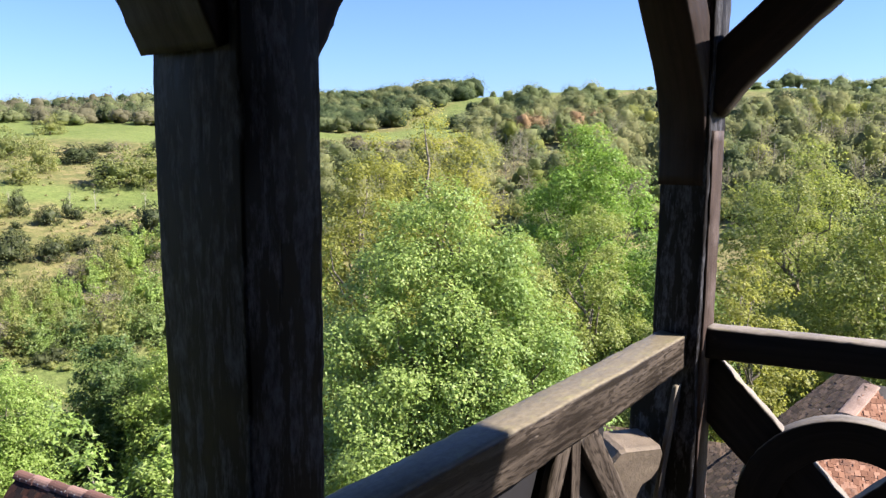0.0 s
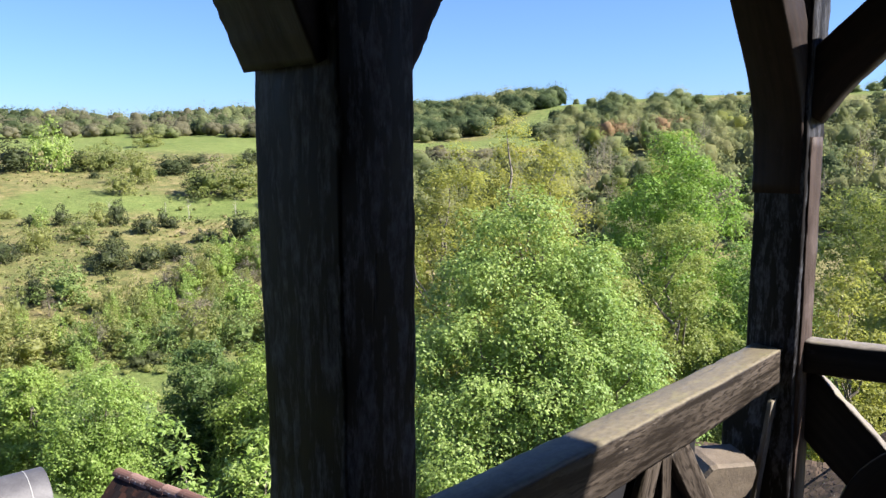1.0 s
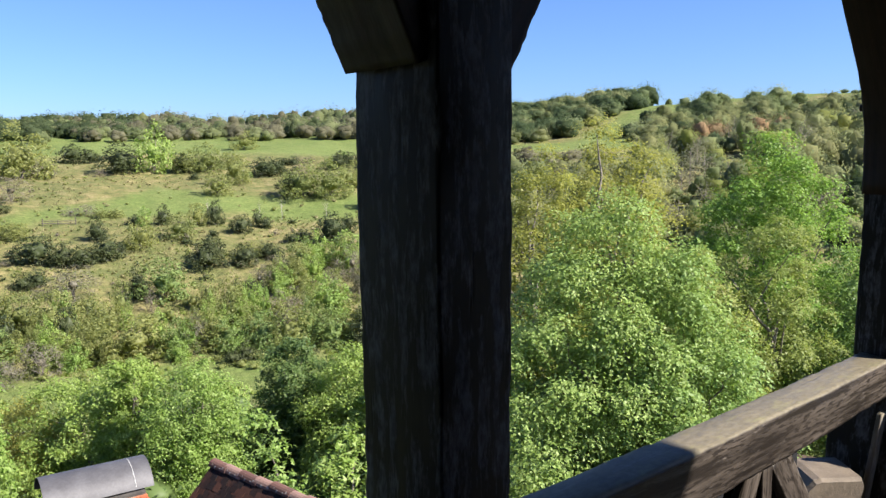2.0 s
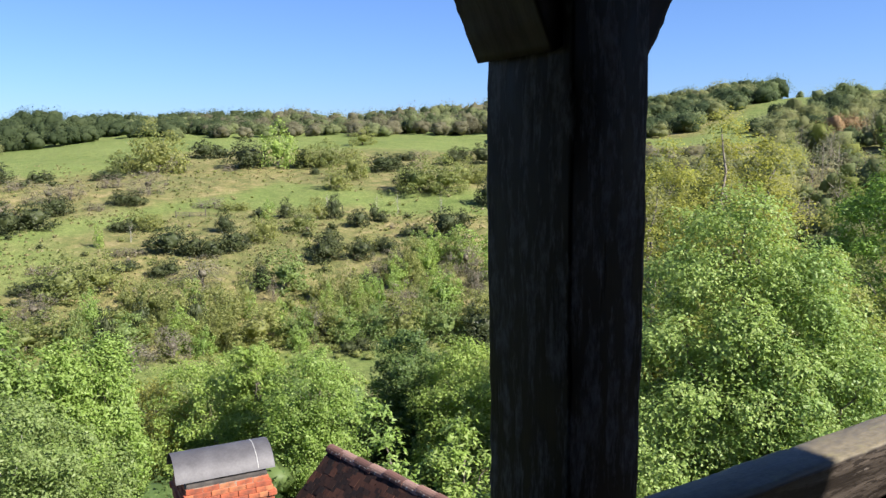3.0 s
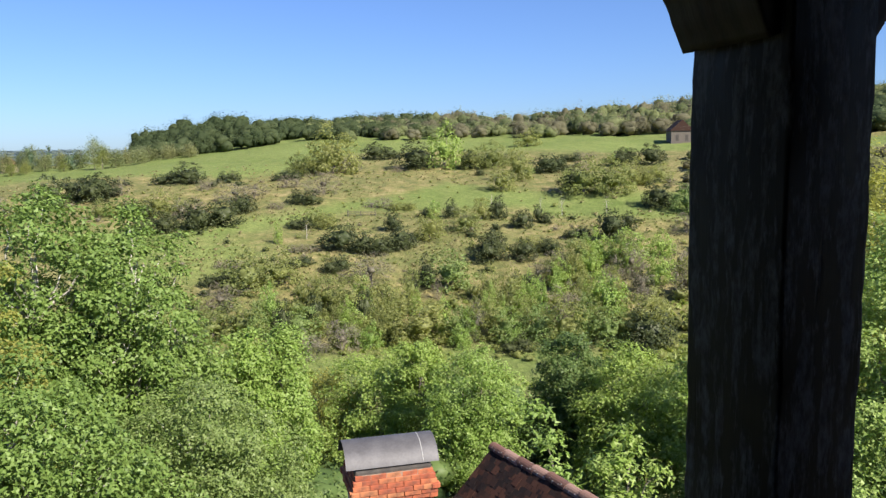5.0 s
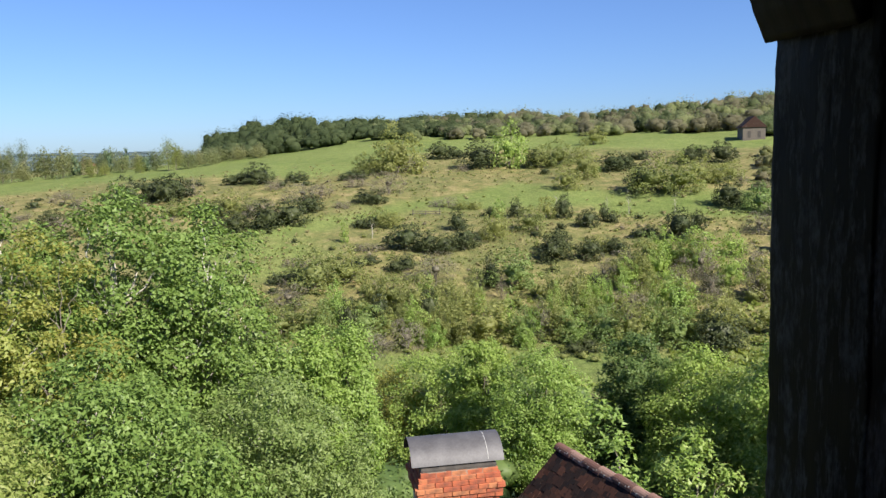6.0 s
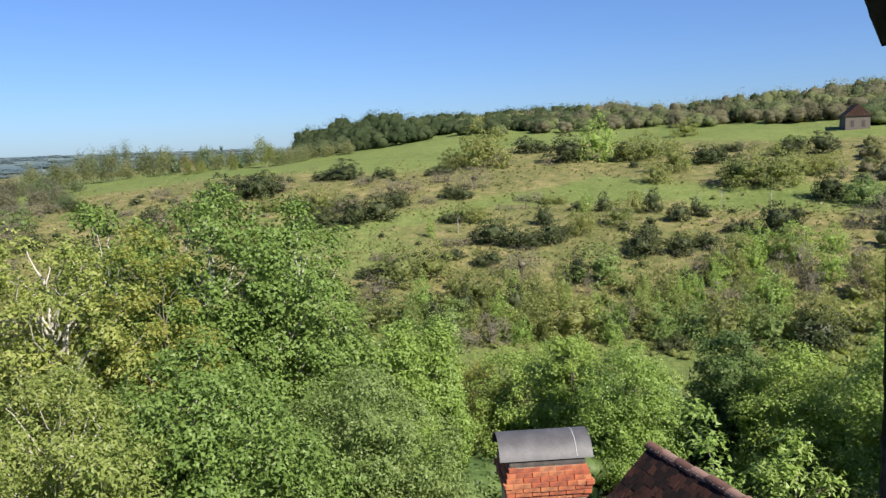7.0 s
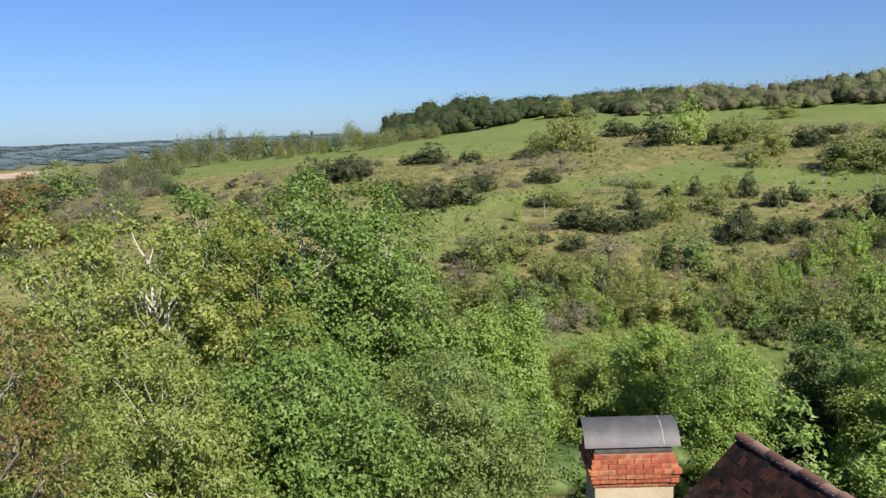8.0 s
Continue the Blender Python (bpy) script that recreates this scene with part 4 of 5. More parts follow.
    for house in (h, lean):                   # drawn small above; full size and farther off
        house.location = EYE_LEVEL + 1.5 * (Vector(house.location) - EYE_LEVEL)
        house.scale = (1.5, 1.5, 1.5)


build_outbuilding()


def build_barn():
    """The small stone barn on the crest."""
    at = spot(53.5, 292)
    b = thing("barn", at, "small grey stone barn with a dark gabled roof", "barn")
    b.rotation_euler = (0, 0, radians(-24))
    part("wall", block(-4.2, 4.2, -3.6, 3.6, -1.5, 4.0), STONE, b)
    bm = bmesh.new()
    vs = [[bm.verts.new((x, y, z)) for y, z in ((-4.2, 3.6), (0, 7.4), (4.2, 3.6))] for x in (-4.5, 4.5)]
    for a in (0, 1):
        bm.faces.new((vs[0][a], vs[1][a], vs[1][a + 1], vs[0][a + 1]))
    bm.faces.new(vs[0][::-1])
    bm.faces.new(vs[1])
    part("roof", bm, TILE_DARK, b)
    for y in (-1.6, 1.6):
        part("opening", block(4.16, 4.24, y - 0.5, y + 0.5, 0.2, 2.3), SOOT, b, "dark doorway")


build_barn()


def build_far_house():
    h = thing("cottage", spot(98.2, 352), "far cottage with a red roof among trees", "house")
    h.rotation_euler = (0, 0, radians(20))
    part("wall", block(-4, 4, -3, 3, -1, 3.6), PLASTER, h)
    bm = bmesh.new()
    vs = [[bm.verts.new((x, y, z)) for y, z in ((-3.5, 3.4), (0, 6.2), (3.5, 3.4))] for x in (-4.4, 4.4)]
    for a in (0, 1):
        bm.faces.new((vs[0][a], vs[1][a], vs[1][a + 1], vs[0][a + 1]))
    bm.faces.new(vs[0][::-1])
    bm.faces.new(vs[1])
    part("roof", bm, TILE_ORANGE, h)


build_far_house()

# ---- trees between the house and the valley ----
def front_tree(name, az, r, top_el, rad, base, leaves, bark, label, seed, **kw):
    at = spot(az, r, -0.3)
    h = 1.57 + r * math.tan(radians(top_el)) - at.z
    args = dict(clumps=150, clump_r=0.22 * rad, per=230, leaf=0.16, wide=0.075, droop=0.35)
    args.update(kw)
    if az > 86 and r > 16:                    # oaks and willows: bigger leaves in looser tufts
        args.update(leaf=args["leaf"] * 1.15, wide=args["wide"] * 1.15, per=int(args["per"] * 0.84))
    return tree(name, at, leaves, bark, label, "tree", "trees below the house", seed=seed, height=h, rad=rad, base=base * h, **args)


front_tree("ash_tree", 38.5, 13.5, -6.3, 2.25, 0.15, ASH, BARK, "leafy light green ash tree in sun", 11, clumps=230, clump_r=0.44, per=330, leaf=0.074, wide=0.042, fill=0.75, droop=0.8, stems=3, peak=0.75, rich=3.2)
front_tree("ash_tree", 33.6, 13.0, -11.0, 1.5, 0.15, ASH, BARK, "lower light green ash beside a taller one", 12, clumps=120, clump_r=0.42, per=330, leaf=0.074, wide=0.042, fill=0.75, droop=0.8, stems=2, peak=0.7, rich=3.0)
front_tree("maple_tree", 38.6, 23, -0.1, 2.3, 0.1, YELLOW, BARK, "tall yellow green maple with thin new leaves", 13, clumps=230, clump_r=0.5, per=140, leaf=0.092, wide=0.066, fill=0.75, stems=2, peak=0.7, limb_n=110, rich=2.5)
front_tree("maple_tree", 43.6, 21, -2.6, 1.9, 0.1, YELLOW, BARK, "yellow green maple, thinly leaved", 14, clumps=190, clump_r=0.45, per=130, leaf=0.102, wide=0.059, stems=2, peak=0.7, limb_n=90, rich=2.5)
front_tree("lime_tree", 27.3, 27, -1.0, 2.5, 0.2, LINDEN, BARK, "round dense bright green lime tree", 15, clumps=150, clump_r=0.58, per=230, leaf=0.105, wide=0.066, fill=0.8, peak=0.7, rich=3.6)
front_tree("hazel_tree", 28.2, 19.5, -5.6, 1.55, 0.1, FRESH, BARK, "pale green hazel crown", 16, clumps=120, clump_r=0.37, per=170, leaf=0.08, wide=0.048, fill=0.8, stems=3, peak=0.75, rich=4.0)
front_tree("hazel_tree", 32.0, 18.0, -8.2, 1.2, 0.1, FRESH, BARK, "pale green hazel behind the ash", 17, clumps=90, clump_r=0.35, per=170, leaf=0.08, wide=0.048, fill=0.8, stems=3, peak=0.75, rich=4.0)
front_tree("ash_tree", 13.6, 27, -3.0, 3.0, 0.2, FRESH, BARK, "wide light green tree with airy crown", 18, clumps=140, clump_r=0.62, per=256, leaf=0.11, wide=0.06, fill=0.75, peak=0.75, limb_n=50, rich=2.7)
front_tree("ash_tree", 8.0, 24, -4.6, 2.6, 0.2, FRESH, BARK, "light green tree with airy crown", 19, clumps=130, clump_r=0.62, per=256, leaf=0.11, wide=0.06, fill=0.75, peak=0.75, limb_n=50, rich=2.7)
front_tree("maple_tree", 16.8, 19, -8.4, 1.2, 0.15, YELLOW, BARK, "small yellow green maple", 20, clumps=90, clump_r=0.36, per=120, leaf=0.102, wide=0.059, stems=2, peak=0.75, rich=2.5)
front_tree("oak_tree", 22.0, 21, -7.5, 1.6, 0.15, OAK, BARK, "darker green oak in the shade of others", 21, clumps=110, clump_r=0.45, per=150, leaf=0.096, wide=0.059, peak=0.75, rich=2.5)
front_tree("oak_tree", 97.0, 27, -3.7, 3.3, 0.2, OAK, PALE_BARK, "broad green oak with pale limbs", 22, clumps=143, clump_r=0.67, per=270, leaf=0.152, wide=0.093, fill=0.78, peak=0.7, limb_n=110, rich=1.75)
front_tree("oak_tree", 91.5, 28, -4.9, 2.3, 0.2, OAK, PALE_BARK, "rounded green oak with pale limbs", 23, clumps=99, clump_r=0.59, per=243, leaf=0.152, wide=0.093, fill=0.78, peak=0.7, limb_n=90, rich=1.75)
front_tree("oak_tree", 107.5, 24, -5.1, 3.0, 0.2, FRESH, PALE_BARK, "thinly leaved light green oak with pale bare limbs", 24, clumps=112, clump_r=0.54, per=176, leaf=0.144, wide=0.076, fill=0.78, peak=0.7, limb_n=140, rich=1.75)
front_tree("oak_tree", 100.8, 23.5, -5.6, 1.5, 0.1, YELLOW, BARK, "yellowish young oak foliage", 25, trunk_r=0.06, clumps=80, clump_r=0.42, per=120, leaf=0.128, wide=0.068, peak=0.7, limb_n=40, rich=1.75)
front_tree("oak_tree", 103.0, 27, -4.6, 2.8, 0.15, OAK, PALE_BARK, "green oak between its neighbours, pale limbs showing", 43, clumps=118, clump_r=0.59, per=216, leaf=0.15, wide=0.09, fill=0.78, peak=0.75, limb_n=120, rich=1.75)
front_tree("oak_tree", 113.0, 25, -5.6, 2.8, 0.15, FRESH, PALE_BARK, "light green oak at the edge of the group", 44, clumps=105, clump_r=0.59, per=176, leaf=0.15, wide=0.085, fill=0.78, peak=0.75, limb_n=120, rich=1.75)
front_tree("oak_tree", 99.0, 19, -14.5, 2.6, 0.2, OAK, PALE_BARK, "green oak lower on the slope", 26, clumps=112, clump_r=0.54, per=230, leaf=0.128, wide=0.072, fill=0.78, peak=0.7, limb_n=110, rich=1.75)
front_tree("oak_tree", 108.0, 17, -15.0, 2.2, 0.2, FRESH, PALE_BARK, "light green tree with drooping leaves", 27, clumps=105, clump_r=0.45, per=202, leaf=0.1156, wide=0.051, droop=0.8, fill=0.78, peak=0.7, limb_n=90, rich=1.75)
front_tree("cherry_tree", 119.0, 13, -9.0, 1.5, 0.2, RUST, BARK, "cherry with rusty young leaves among green", 28, clumps=90, clump_r=0.36, per=90, leaf=0.1156, wide=0.043, droop=0.9, peak=0.7, limb_n=40, rich=1.75)
front_tree("cherry_tree", 115.5, 14.5, -10.0, 1.4, 0.2, FRESH, BARK, "cherry with hanging pale green leaves", 29, clumps=90, clump_r=0.36, per=90, leaf=0.1156, wide=0.043, droop=0.9, peak=0.7, limb_n=40, rich=1.75)
front_tree("willow_tree", 87.5, 21, -16.5, 2.4, 0.15, GREY_GREEN, PALE_BARK, "grey green willow crown, densely leaved", 30, clumps=124, clump_r=0.49, per=284, leaf=0.104, wide=0.055, peak=0.75, rich=1.75)
front_tree("poplar_tree", 84.5, 30, -12.9, 1.15, 0.15, POPLAR, BARK, "bright green young poplar", 31, clumps=120, clump_r=0.45, per=170, leaf=0.160, wide=0.085, fill=0.78, peak=0.75, rich=1.75)
front_tree("poplar_tree", 81.8, 31, -13.2, 1.15, 0.15, POPLAR, BARK, "bright green young poplar beside another", 32, clumps=110, clump_r=0.45, per=170, leaf=0.160, wide=0.085, fill=0.78, peak=0.75, rich=1.75)
front_tree("poplar_tree", 90.3, 29, -15.2, 1.5, 0.1, POPLAR, BARK, "bright green young poplar with pointed crown", 45, clumps=120, clump_r=0.42, per=150, leaf=0.15, wide=0.08, fill=0.78, peak=0.9, rich=1.75)
front_tree("poplar_tree", 87.0, 30, -14.6, 1.3, 0.1, POPLAR, BARK, "bright green young poplar with pointed crown", 46, clumps=120, clump_r=0.42, per=150, leaf=0.15, wide=0.08, fill=0.78, peak=0.9, rich=1.75)
front_tree("alder_tree", 74.6, 38, -14.6, 2.6, 0.15, POPLAR, BARK, "light green alder with loose crown", 33, clumps=93, clump_r=0.65, per=189, leaf=0.15, wide=0.088, stems=3, fill=0.78, peak=0.75, rich=2.2)
front_tree("alder_tree", 71.8, 36, -13.8, 1.3, 0.15, POPLAR, BARK, "green alder with loose crown", 34, clumps=81, clump_r=0.42, per=189, leaf=0.145, wide=0.085, stems=3, fill=0.78, peak=0.75, rich=2.2)
front_tree("oak_tree", 61.1, 34, -13.7, 1.6, 0.15, SHADE_OAK, BARK, "deep green dense oak crown", 35, clumps=112, clump_r=0.45, fill=0.75, per=200, leaf=0.152, wide=0.093, peak=0.8, rich=1.75)
front_tree("maple_tree", 67.6, 33, -14.9, 1.9, 0.15, POPLAR, BARK, "yellow green low maple", 36, clumps=110, clump_r=0.55, per=140, leaf=0.135, wide=0.08, stems=3, fill=0.78, peak=0.8, rich=2.3)
front_tree("maple_tree", 56.4, 32, -14.5, 2.1, 0.15, POPLAR, BARK, "fresh green low maple", 37, clumps=120, clump_r=0.55, per=140, leaf=0.135, wide=0.08, stems=3, fill=0.78, peak=0.8, rich=2.3)
front_tree("alder_tree", 79.0, 40, -16.0, 2.4, 0.15, YELLOW, BARK, "reddish yellow budding alder", 38, clumps=110, clump_r=0.55, per=90, leaf=0.160, wide=0.085, stems=3, peak=0.8, limb_n=60, rich=1.75)
front_tree("cherry_tree", 63.0, 11.5, -19.5, 1.0, 0.1, POPLAR, BARK, "leafy cherry shoots with long hanging leaves", 39, clumps=60, clump_r=0.28, per=120, leaf=0.115, wide=0.05, droop=0.5, stems=4, peak=0.8, limb_n=40, rich=1.75)
front_tree("cherry_tree", 57.5, 12.0, -20.0, 1.0, 0.1, POPLAR, BARK, "leafy cherry shoots with long hanging leaves", 40, clumps=60, clump_r=0.28, per=120, leaf=0.115, wide=0.05, droop=0.5, stems=4, peak=0.8, limb_n=40, rich=1.75)
front_tree("bare_tree", 88.4, 45, -12.4, 1.9, 0.3, TWIGGY, PALE_BARK, "leafless brown tree with pale trunk", 41, clumps=120, clump_r=0.5, per=60, leaf=0.280, wide=0.021, droop=-0.6, peak=0.75, limb_n=80, rich=1.75)
front_tree("oak_tree", 50.0, 30, -13.0, 2.2, 0.15, POPLAR, BARK, "green oak below the meadow", 42, clumps=120, clump_r=0.55, per=150, leaf=0.160, wide=0.093, fill=0.78, peak=0.8, rich=1.75)
# darker leaves here stand for the shade under the ash
for az, r, el, seed in ((36.0, 10.6, -25.0, 90), (42.5, 11.5, -24.0, 91), (49.0, 12.5, -21.5, 92), (29.5, 12.5, -20.5, 93)):
    front_tree("hazel_shrub", az, r, el, 1.1, 0.05, SHADE_OAK, BARK, "low leafy hazel shrub under the ash", seed, clumps=60, clump_r=0.34, per=220, leaf=0.072, wide=0.036, droop=0.6, stems=4, peak=0.8, limb_n=20, rich=1.7)


def ball(rows, cols):
    """Points and triangles of a unit ball."""
    pts = [(0, 0, 1.0)]
    for i in range(1, rows):
        t = math.pi * i / rows
        pts += [(math.sin(t) * math.cos(f), math.sin(t) * math.sin(f), math.cos(t)) for f in (2 * math.pi * (j + 0.5 * (i % 2)) / cols for j in range(cols))]
    pts.append((0, 0, -1.0))
    last = len(pts) - 1
    tri = [(0, 1 + j, 1 + (j + 1) % cols) for j in range(cols)] + [(last, last - 1 - j, last - 1 - (j + 1) % cols) for j in range(cols)]
    for i in range(rows - 2):
        for j in range(cols):
            a, b = 1 + i * cols + j, 1 + i * cols + (j + 1) % cols
            c, d = a + cols, b + cols
            tri += [(a, c, b), (b, c, d)] if i % 2 else [(a, c, d), (a, d, b)]
    return np.array(pts), np.array(tri)


def foliage_mesh(name, pts, tri, corners, mat, tones=None):
    """A rounded leafy mass (shared points, smooth) with loose leaves on it."""
    n, m = len(tri), len(corners)
    co = np.concatenate([pts, corners.reshape(-1, 3)]).astype(np.float32)
    idx = np.concatenate([tri.ravel(), len(pts) + np.arange(3 * m)]).astype(np.int32)
    me = bpy.data.meshes.new(name)
    me.vertices.add(len(co))
    me.loops.add(len(idx))
    me.polygons.add(n + m)
    me.vertices.foreach_set("co", co.ravel())
    me.loops.foreach_set("vertex_index", idx)
    me.polygons.foreach_set("loop_start", np.arange(0, 3 * (n + m), 3, dtype=np.int32))
    me.polygons.foreach_set("use_smooth", np.arange(n + m) < n)
    me.materials.append(mat)
    if tones is not None:
        at = me.attributes.new("crown_tone", "FLOAT", "POINT")
        at.data.foreach_set("value", tones.astype(np.float32))
    me.update(calc_edges=True)
    return me


LOBE, LOBE_TRI = ball(4, 7)
BALL, BALL_TRI = ball(9, 16)


# ---- scrub on the hillside ----
DARK_AT = [
    (93.7, 216, 10.7, 5.8), (87.4, 226, 8.0, 5.1), (88.7, 230, 6.5, 2.9), (84.7, 230, 4.9, 2.0), (89.8, 169, 7.7, 3.6), (90.7, 187, 6.1, 3.7),
    (86.1, 171, 9.7, 5.6), (83.9, 183, 5.2, 3.4), (79.6, 186, 5.5, 3.2), (80.8, 225, 7.2, 2.2), (80.0, 168, 4.3, 2.4), (77.2, 149, 6.1, 4.0),
    (74.6, 264, 8.4, 5.6), (73.6, 264, 4.7, 3.4), (71.7, 237, 10.1, 7.0), (67.9, 237, 6.0, 4.4), (60.6, 193, 6.3, 4.7), (56.9, 243, 5.5, 3.4),
    (55.3, 232, 6.6, 4.9), (60.8, 247, 5.2, 2.4), (105.2, 222, 4.7, 2.8), (104.2, 211, 3.3, 2.2),
]
DARK_MID = [
    (62.4, 226, 7.7, 5.1), (73.5, 161, 3.2, 3.4), (72.9, 149, 4.8, 3.8), (75.0, 147, 5.6, 3.3), (71.1, 171, 2.4, 1.7), (69.3, 170, 3.1, 2.9),
    (65.9, 168, 3.1, 4.3), (64.2, 162, 3.7, 3.2), (63.1, 167, 1.9, 3.1), (62.5, 166, 1.9, 2.1), (66.3, 146, 4.8, 3.5), (62.3, 145, 3.7, 2.3),
    (58.0, 153, 5.2, 4.6), (56.8, 159, 2.7, 3.2), (60.3, 155, 4.2, 2.0), (80.1, 141, 3.8, 1.6), (77.6, 137, 3.9, 2.4), (66.6, 142, 5.0, 4.0),
    (64.1, 142, 4.0, 3.4),
]
DARK_LOW = [
    (85.6, 136, 5.8, 1.9), (81.5, 110, 2.6, 4.7), (87.1, 116, 2.3, 1.6), (71.1, 129, 2.4, 4.0), 
    (64.1, 130, 3.5, 2.0), (55.2, 105, 5.2, 4.2),
    (64.6, 103, 3.6, 1.7), (60.1, 101, 2.0, 1.3), (71.9, 135, 1.9, 0.9), (55.6, 101, 2.9, 1.4), (96.1, 205, 7.3, 7.0), (93.6, 211, 7.5, 6.0),
    (112.9, 225, 6.1, 5.1),
]
OLIVE_AT = [
    (77.6, 234, 13.6, 12.6), (78.6, 167, 5.4, 3.3), (79.5, 235, 8.3, 5.0), (66.9, 235, 11.0, 6.6), (65.7, 194, 5.8, 4.1), (63.8, 289, 8.6, 5.7),
    (64.5, 209, 6.2, 8.0), (58.9, 189, 12.8, 7.8), (56.1, 200, 7.1, 4.5), (72.7, 179, 5.3, 1.8), (70.8, 154, 5.4, 4.4), (68.3, 158, 4.7, 3.6),
    (67.1, 168, 3.8, 3.6), (63.7, 146, 3.7, 2.3), (82.7, 132, 9.8, 5.4), (88.9, 187, 8.0, 4.5), (78.3, 121, 4.8, 4.1), (74.0, 117, 5.0, 5.1),
    (65.0, 116, 4.3, 4.1), (92.7, 190, 5.7, 3.0),
]
OLIVE_LOW = [
    (71.6, 108, 7.0, 5.3), (66.6, 109, 4.6, 4.0), (61.1, 106, 4.5, 4.7), (56.0, 108, 5.1, 4.9), (61.9, 129, 2.9, 4.6), (60.5, 128, 3.6, 4.0),
    (76.4, 118, 4.7, 6.0), (54.7, 204, 4.9, 3.8), (85.3, 111, 8.5, 4.6), (74.4, 109, 4.6, 3.6),
]
BARE_AT = [
    (92.1, 218, 6.5, 3.4), (86.3, 214, 3.9, 2.3), (87.5, 182, 5.7, 3.4), (83.7, 197, 8.7, 3.4), (81.7, 184, 3.4, 1.7), (78.3, 197, 7.0, 5.3),
    (80.5, 209, 5.3, 3.0), (76.3, 235, 5.6, 5.3), (74.5, 181, 5.4, 2.1), (75.1, 131, 6.1, 4.3), (76.7, 133, 3.4, 1.7), (85.0, 145, 4.3, 1.4),
    (85.7, 123, 5.2, 3.5), (77.3, 105, 4.6, 3.7), (80.0, 103, 4.5, 3.1), (63.1, 130, 2.8, 3.9), (61.1, 116, 4.9, 4.1), (55.8, 123, 3.8, 4.5),
    (59.8, 254, 6.1, 2.2), (79.9, 149, 4.4, 1.3),
]
BARE_DOWN = [
    (107.8, 228, 8.7, 3.2), (102.3, 204, 3.8, 1.4), (99.7, 227, 4.2, 1.9), (111.0, 204, 12.2, 6.7), (109.9, 193, 11.0, 5.8),
]
GREEN_AT = [
    (69.7, 236, 8.7, 12.0), (70.5, 170, 2.6, 3.0), (56.9, 139, 6.1, 5.5), (58.8, 140, 4.2, 5.0), (58.2, 117, 5.0, 5.5), (54.6, 130, 3.7, 5.0),
    (62.9, 116, 2.1, 4.4), (54.6, 143, 4.0, 3.4), (81.6, 156, 1.5, 3.3), (75.8, 119, 2.5, 5.5),
]
RUST_AT = [(114.9, 184, 10.0, 9.5), (113.4, 177, 8.0, 5.0), (117.0, 190, 12.0, 9.0), (114.6, 228, 13.0, 9.0)]
GREY_AT = [(69.4, 128, 6.7, 4.9), (68.7, 108, 4.3, 3.8), (65.4, 108, 4.6, 3.4), (62.9, 107, 4.5, 3.8), (58.0, 106, 4.9, 3.9), (60.1, 138, 4.9, 4.5), (80.4, 111, 5.5, 3.5), (112.1, 240, 14.0, 10.0), (108.8, 200, 7.0, 4.0), (114.0, 215, 8.0, 6.0), (112.5, 180, 8.0, 3.5)]
KINDS = {
    "dark": ("juniper_bush", DARK, "dark green rounded juniper bush on dry turf", 3, dict(clumps=34, per=46, leaf=0.085, wide=0.05, fill=0.85)),
    "olive": ("thorn_bush", OLIVE, "olive green hawthorn bush in thin leaf", 3, dict(clumps=36, per=46, leaf=0.085, wide=0.045, fill=0.7)),
    "bare": ("thicket", TWIGGY, "bare brown thorn thicket", 2, dict(clumps=30, per=40, leaf=0.14, wide=0.016, fill=0.6)),
    "green": ("young_tree", POPLAR, "fresh green young tree on the slope", 2, dict(clumps=36, per=48, leaf=0.08, wide=0.05, fill=0.7)),
    "grey": ("sallow_bush", GREY_GREEN, "grey green sallow bush at the slope's foot", 2, dict(clumps=36, per=48, leaf=0.08, wide=0.045, fill=0.7)),
}
KINDS["low"] = ("low_shrub", DARK, "knee-high dark shrub on dry turf", 2, dict(clumps=12, per=30, leaf=0.15, wide=0.09, fill=0.8))
KINDS["tuft"] = ("low_shrub", TWIGGY, "knee-high brown bramble on dry turf", 2, dict(clumps=12, per=30, leaf=0.2, wide=0.03, fill=0.7))
KINDS["rust"] = ("thorn_bush", RUST, "rust brown budding thorn bush", 1, dict(clumps=30, per=40, leaf=0.105, wide=0.055, fill=0.6))
CORE = dict(low=0.6, tuft=0.4, dark=0.58, olive=0.42, bare=0.2, green=0.36, grey=0.40, rust=0.36)
MASTERS = {}
for kind, (nm, mat, lab, variants, kw) in KINDS.items():
    MASTERS[kind] = []
    for k in range(variants):
        corners, lines = tree_parts(seed=100 + 7 * k + len(kind), height=1.0, rad=0.5, base=0.04, rich=1.2, clump_r=0.15, droop=-0.1, trunk_r=0.03, stems=3, peak=0.8, limb_n=4, **kw)
        lump = 1 + 0.16 * np.sin(6 * BALL[..., :1] + 5 * BALL[..., 2:] + k) + 0.12 * np.sin(9 * BALL[..., 1:2] - 4 * BALL[..., 2:])
        lump = lump + np.random.default_rng(k).normal(0, 0.07, lump.shape)
        heart = BALL * lump * CORE[kind] * np.array([0.5, 0.5, 0.48]) + np.array([0, 0, 0.46])
        v, f = limbs(lines, 3)
        MASTERS[kind].append((mesh_of("stem", v, f, BARK), foliage_mesh("foliage", heart, BALL_TRI, corners, mat)))
firsts = {}
scatter = random.Random(5)


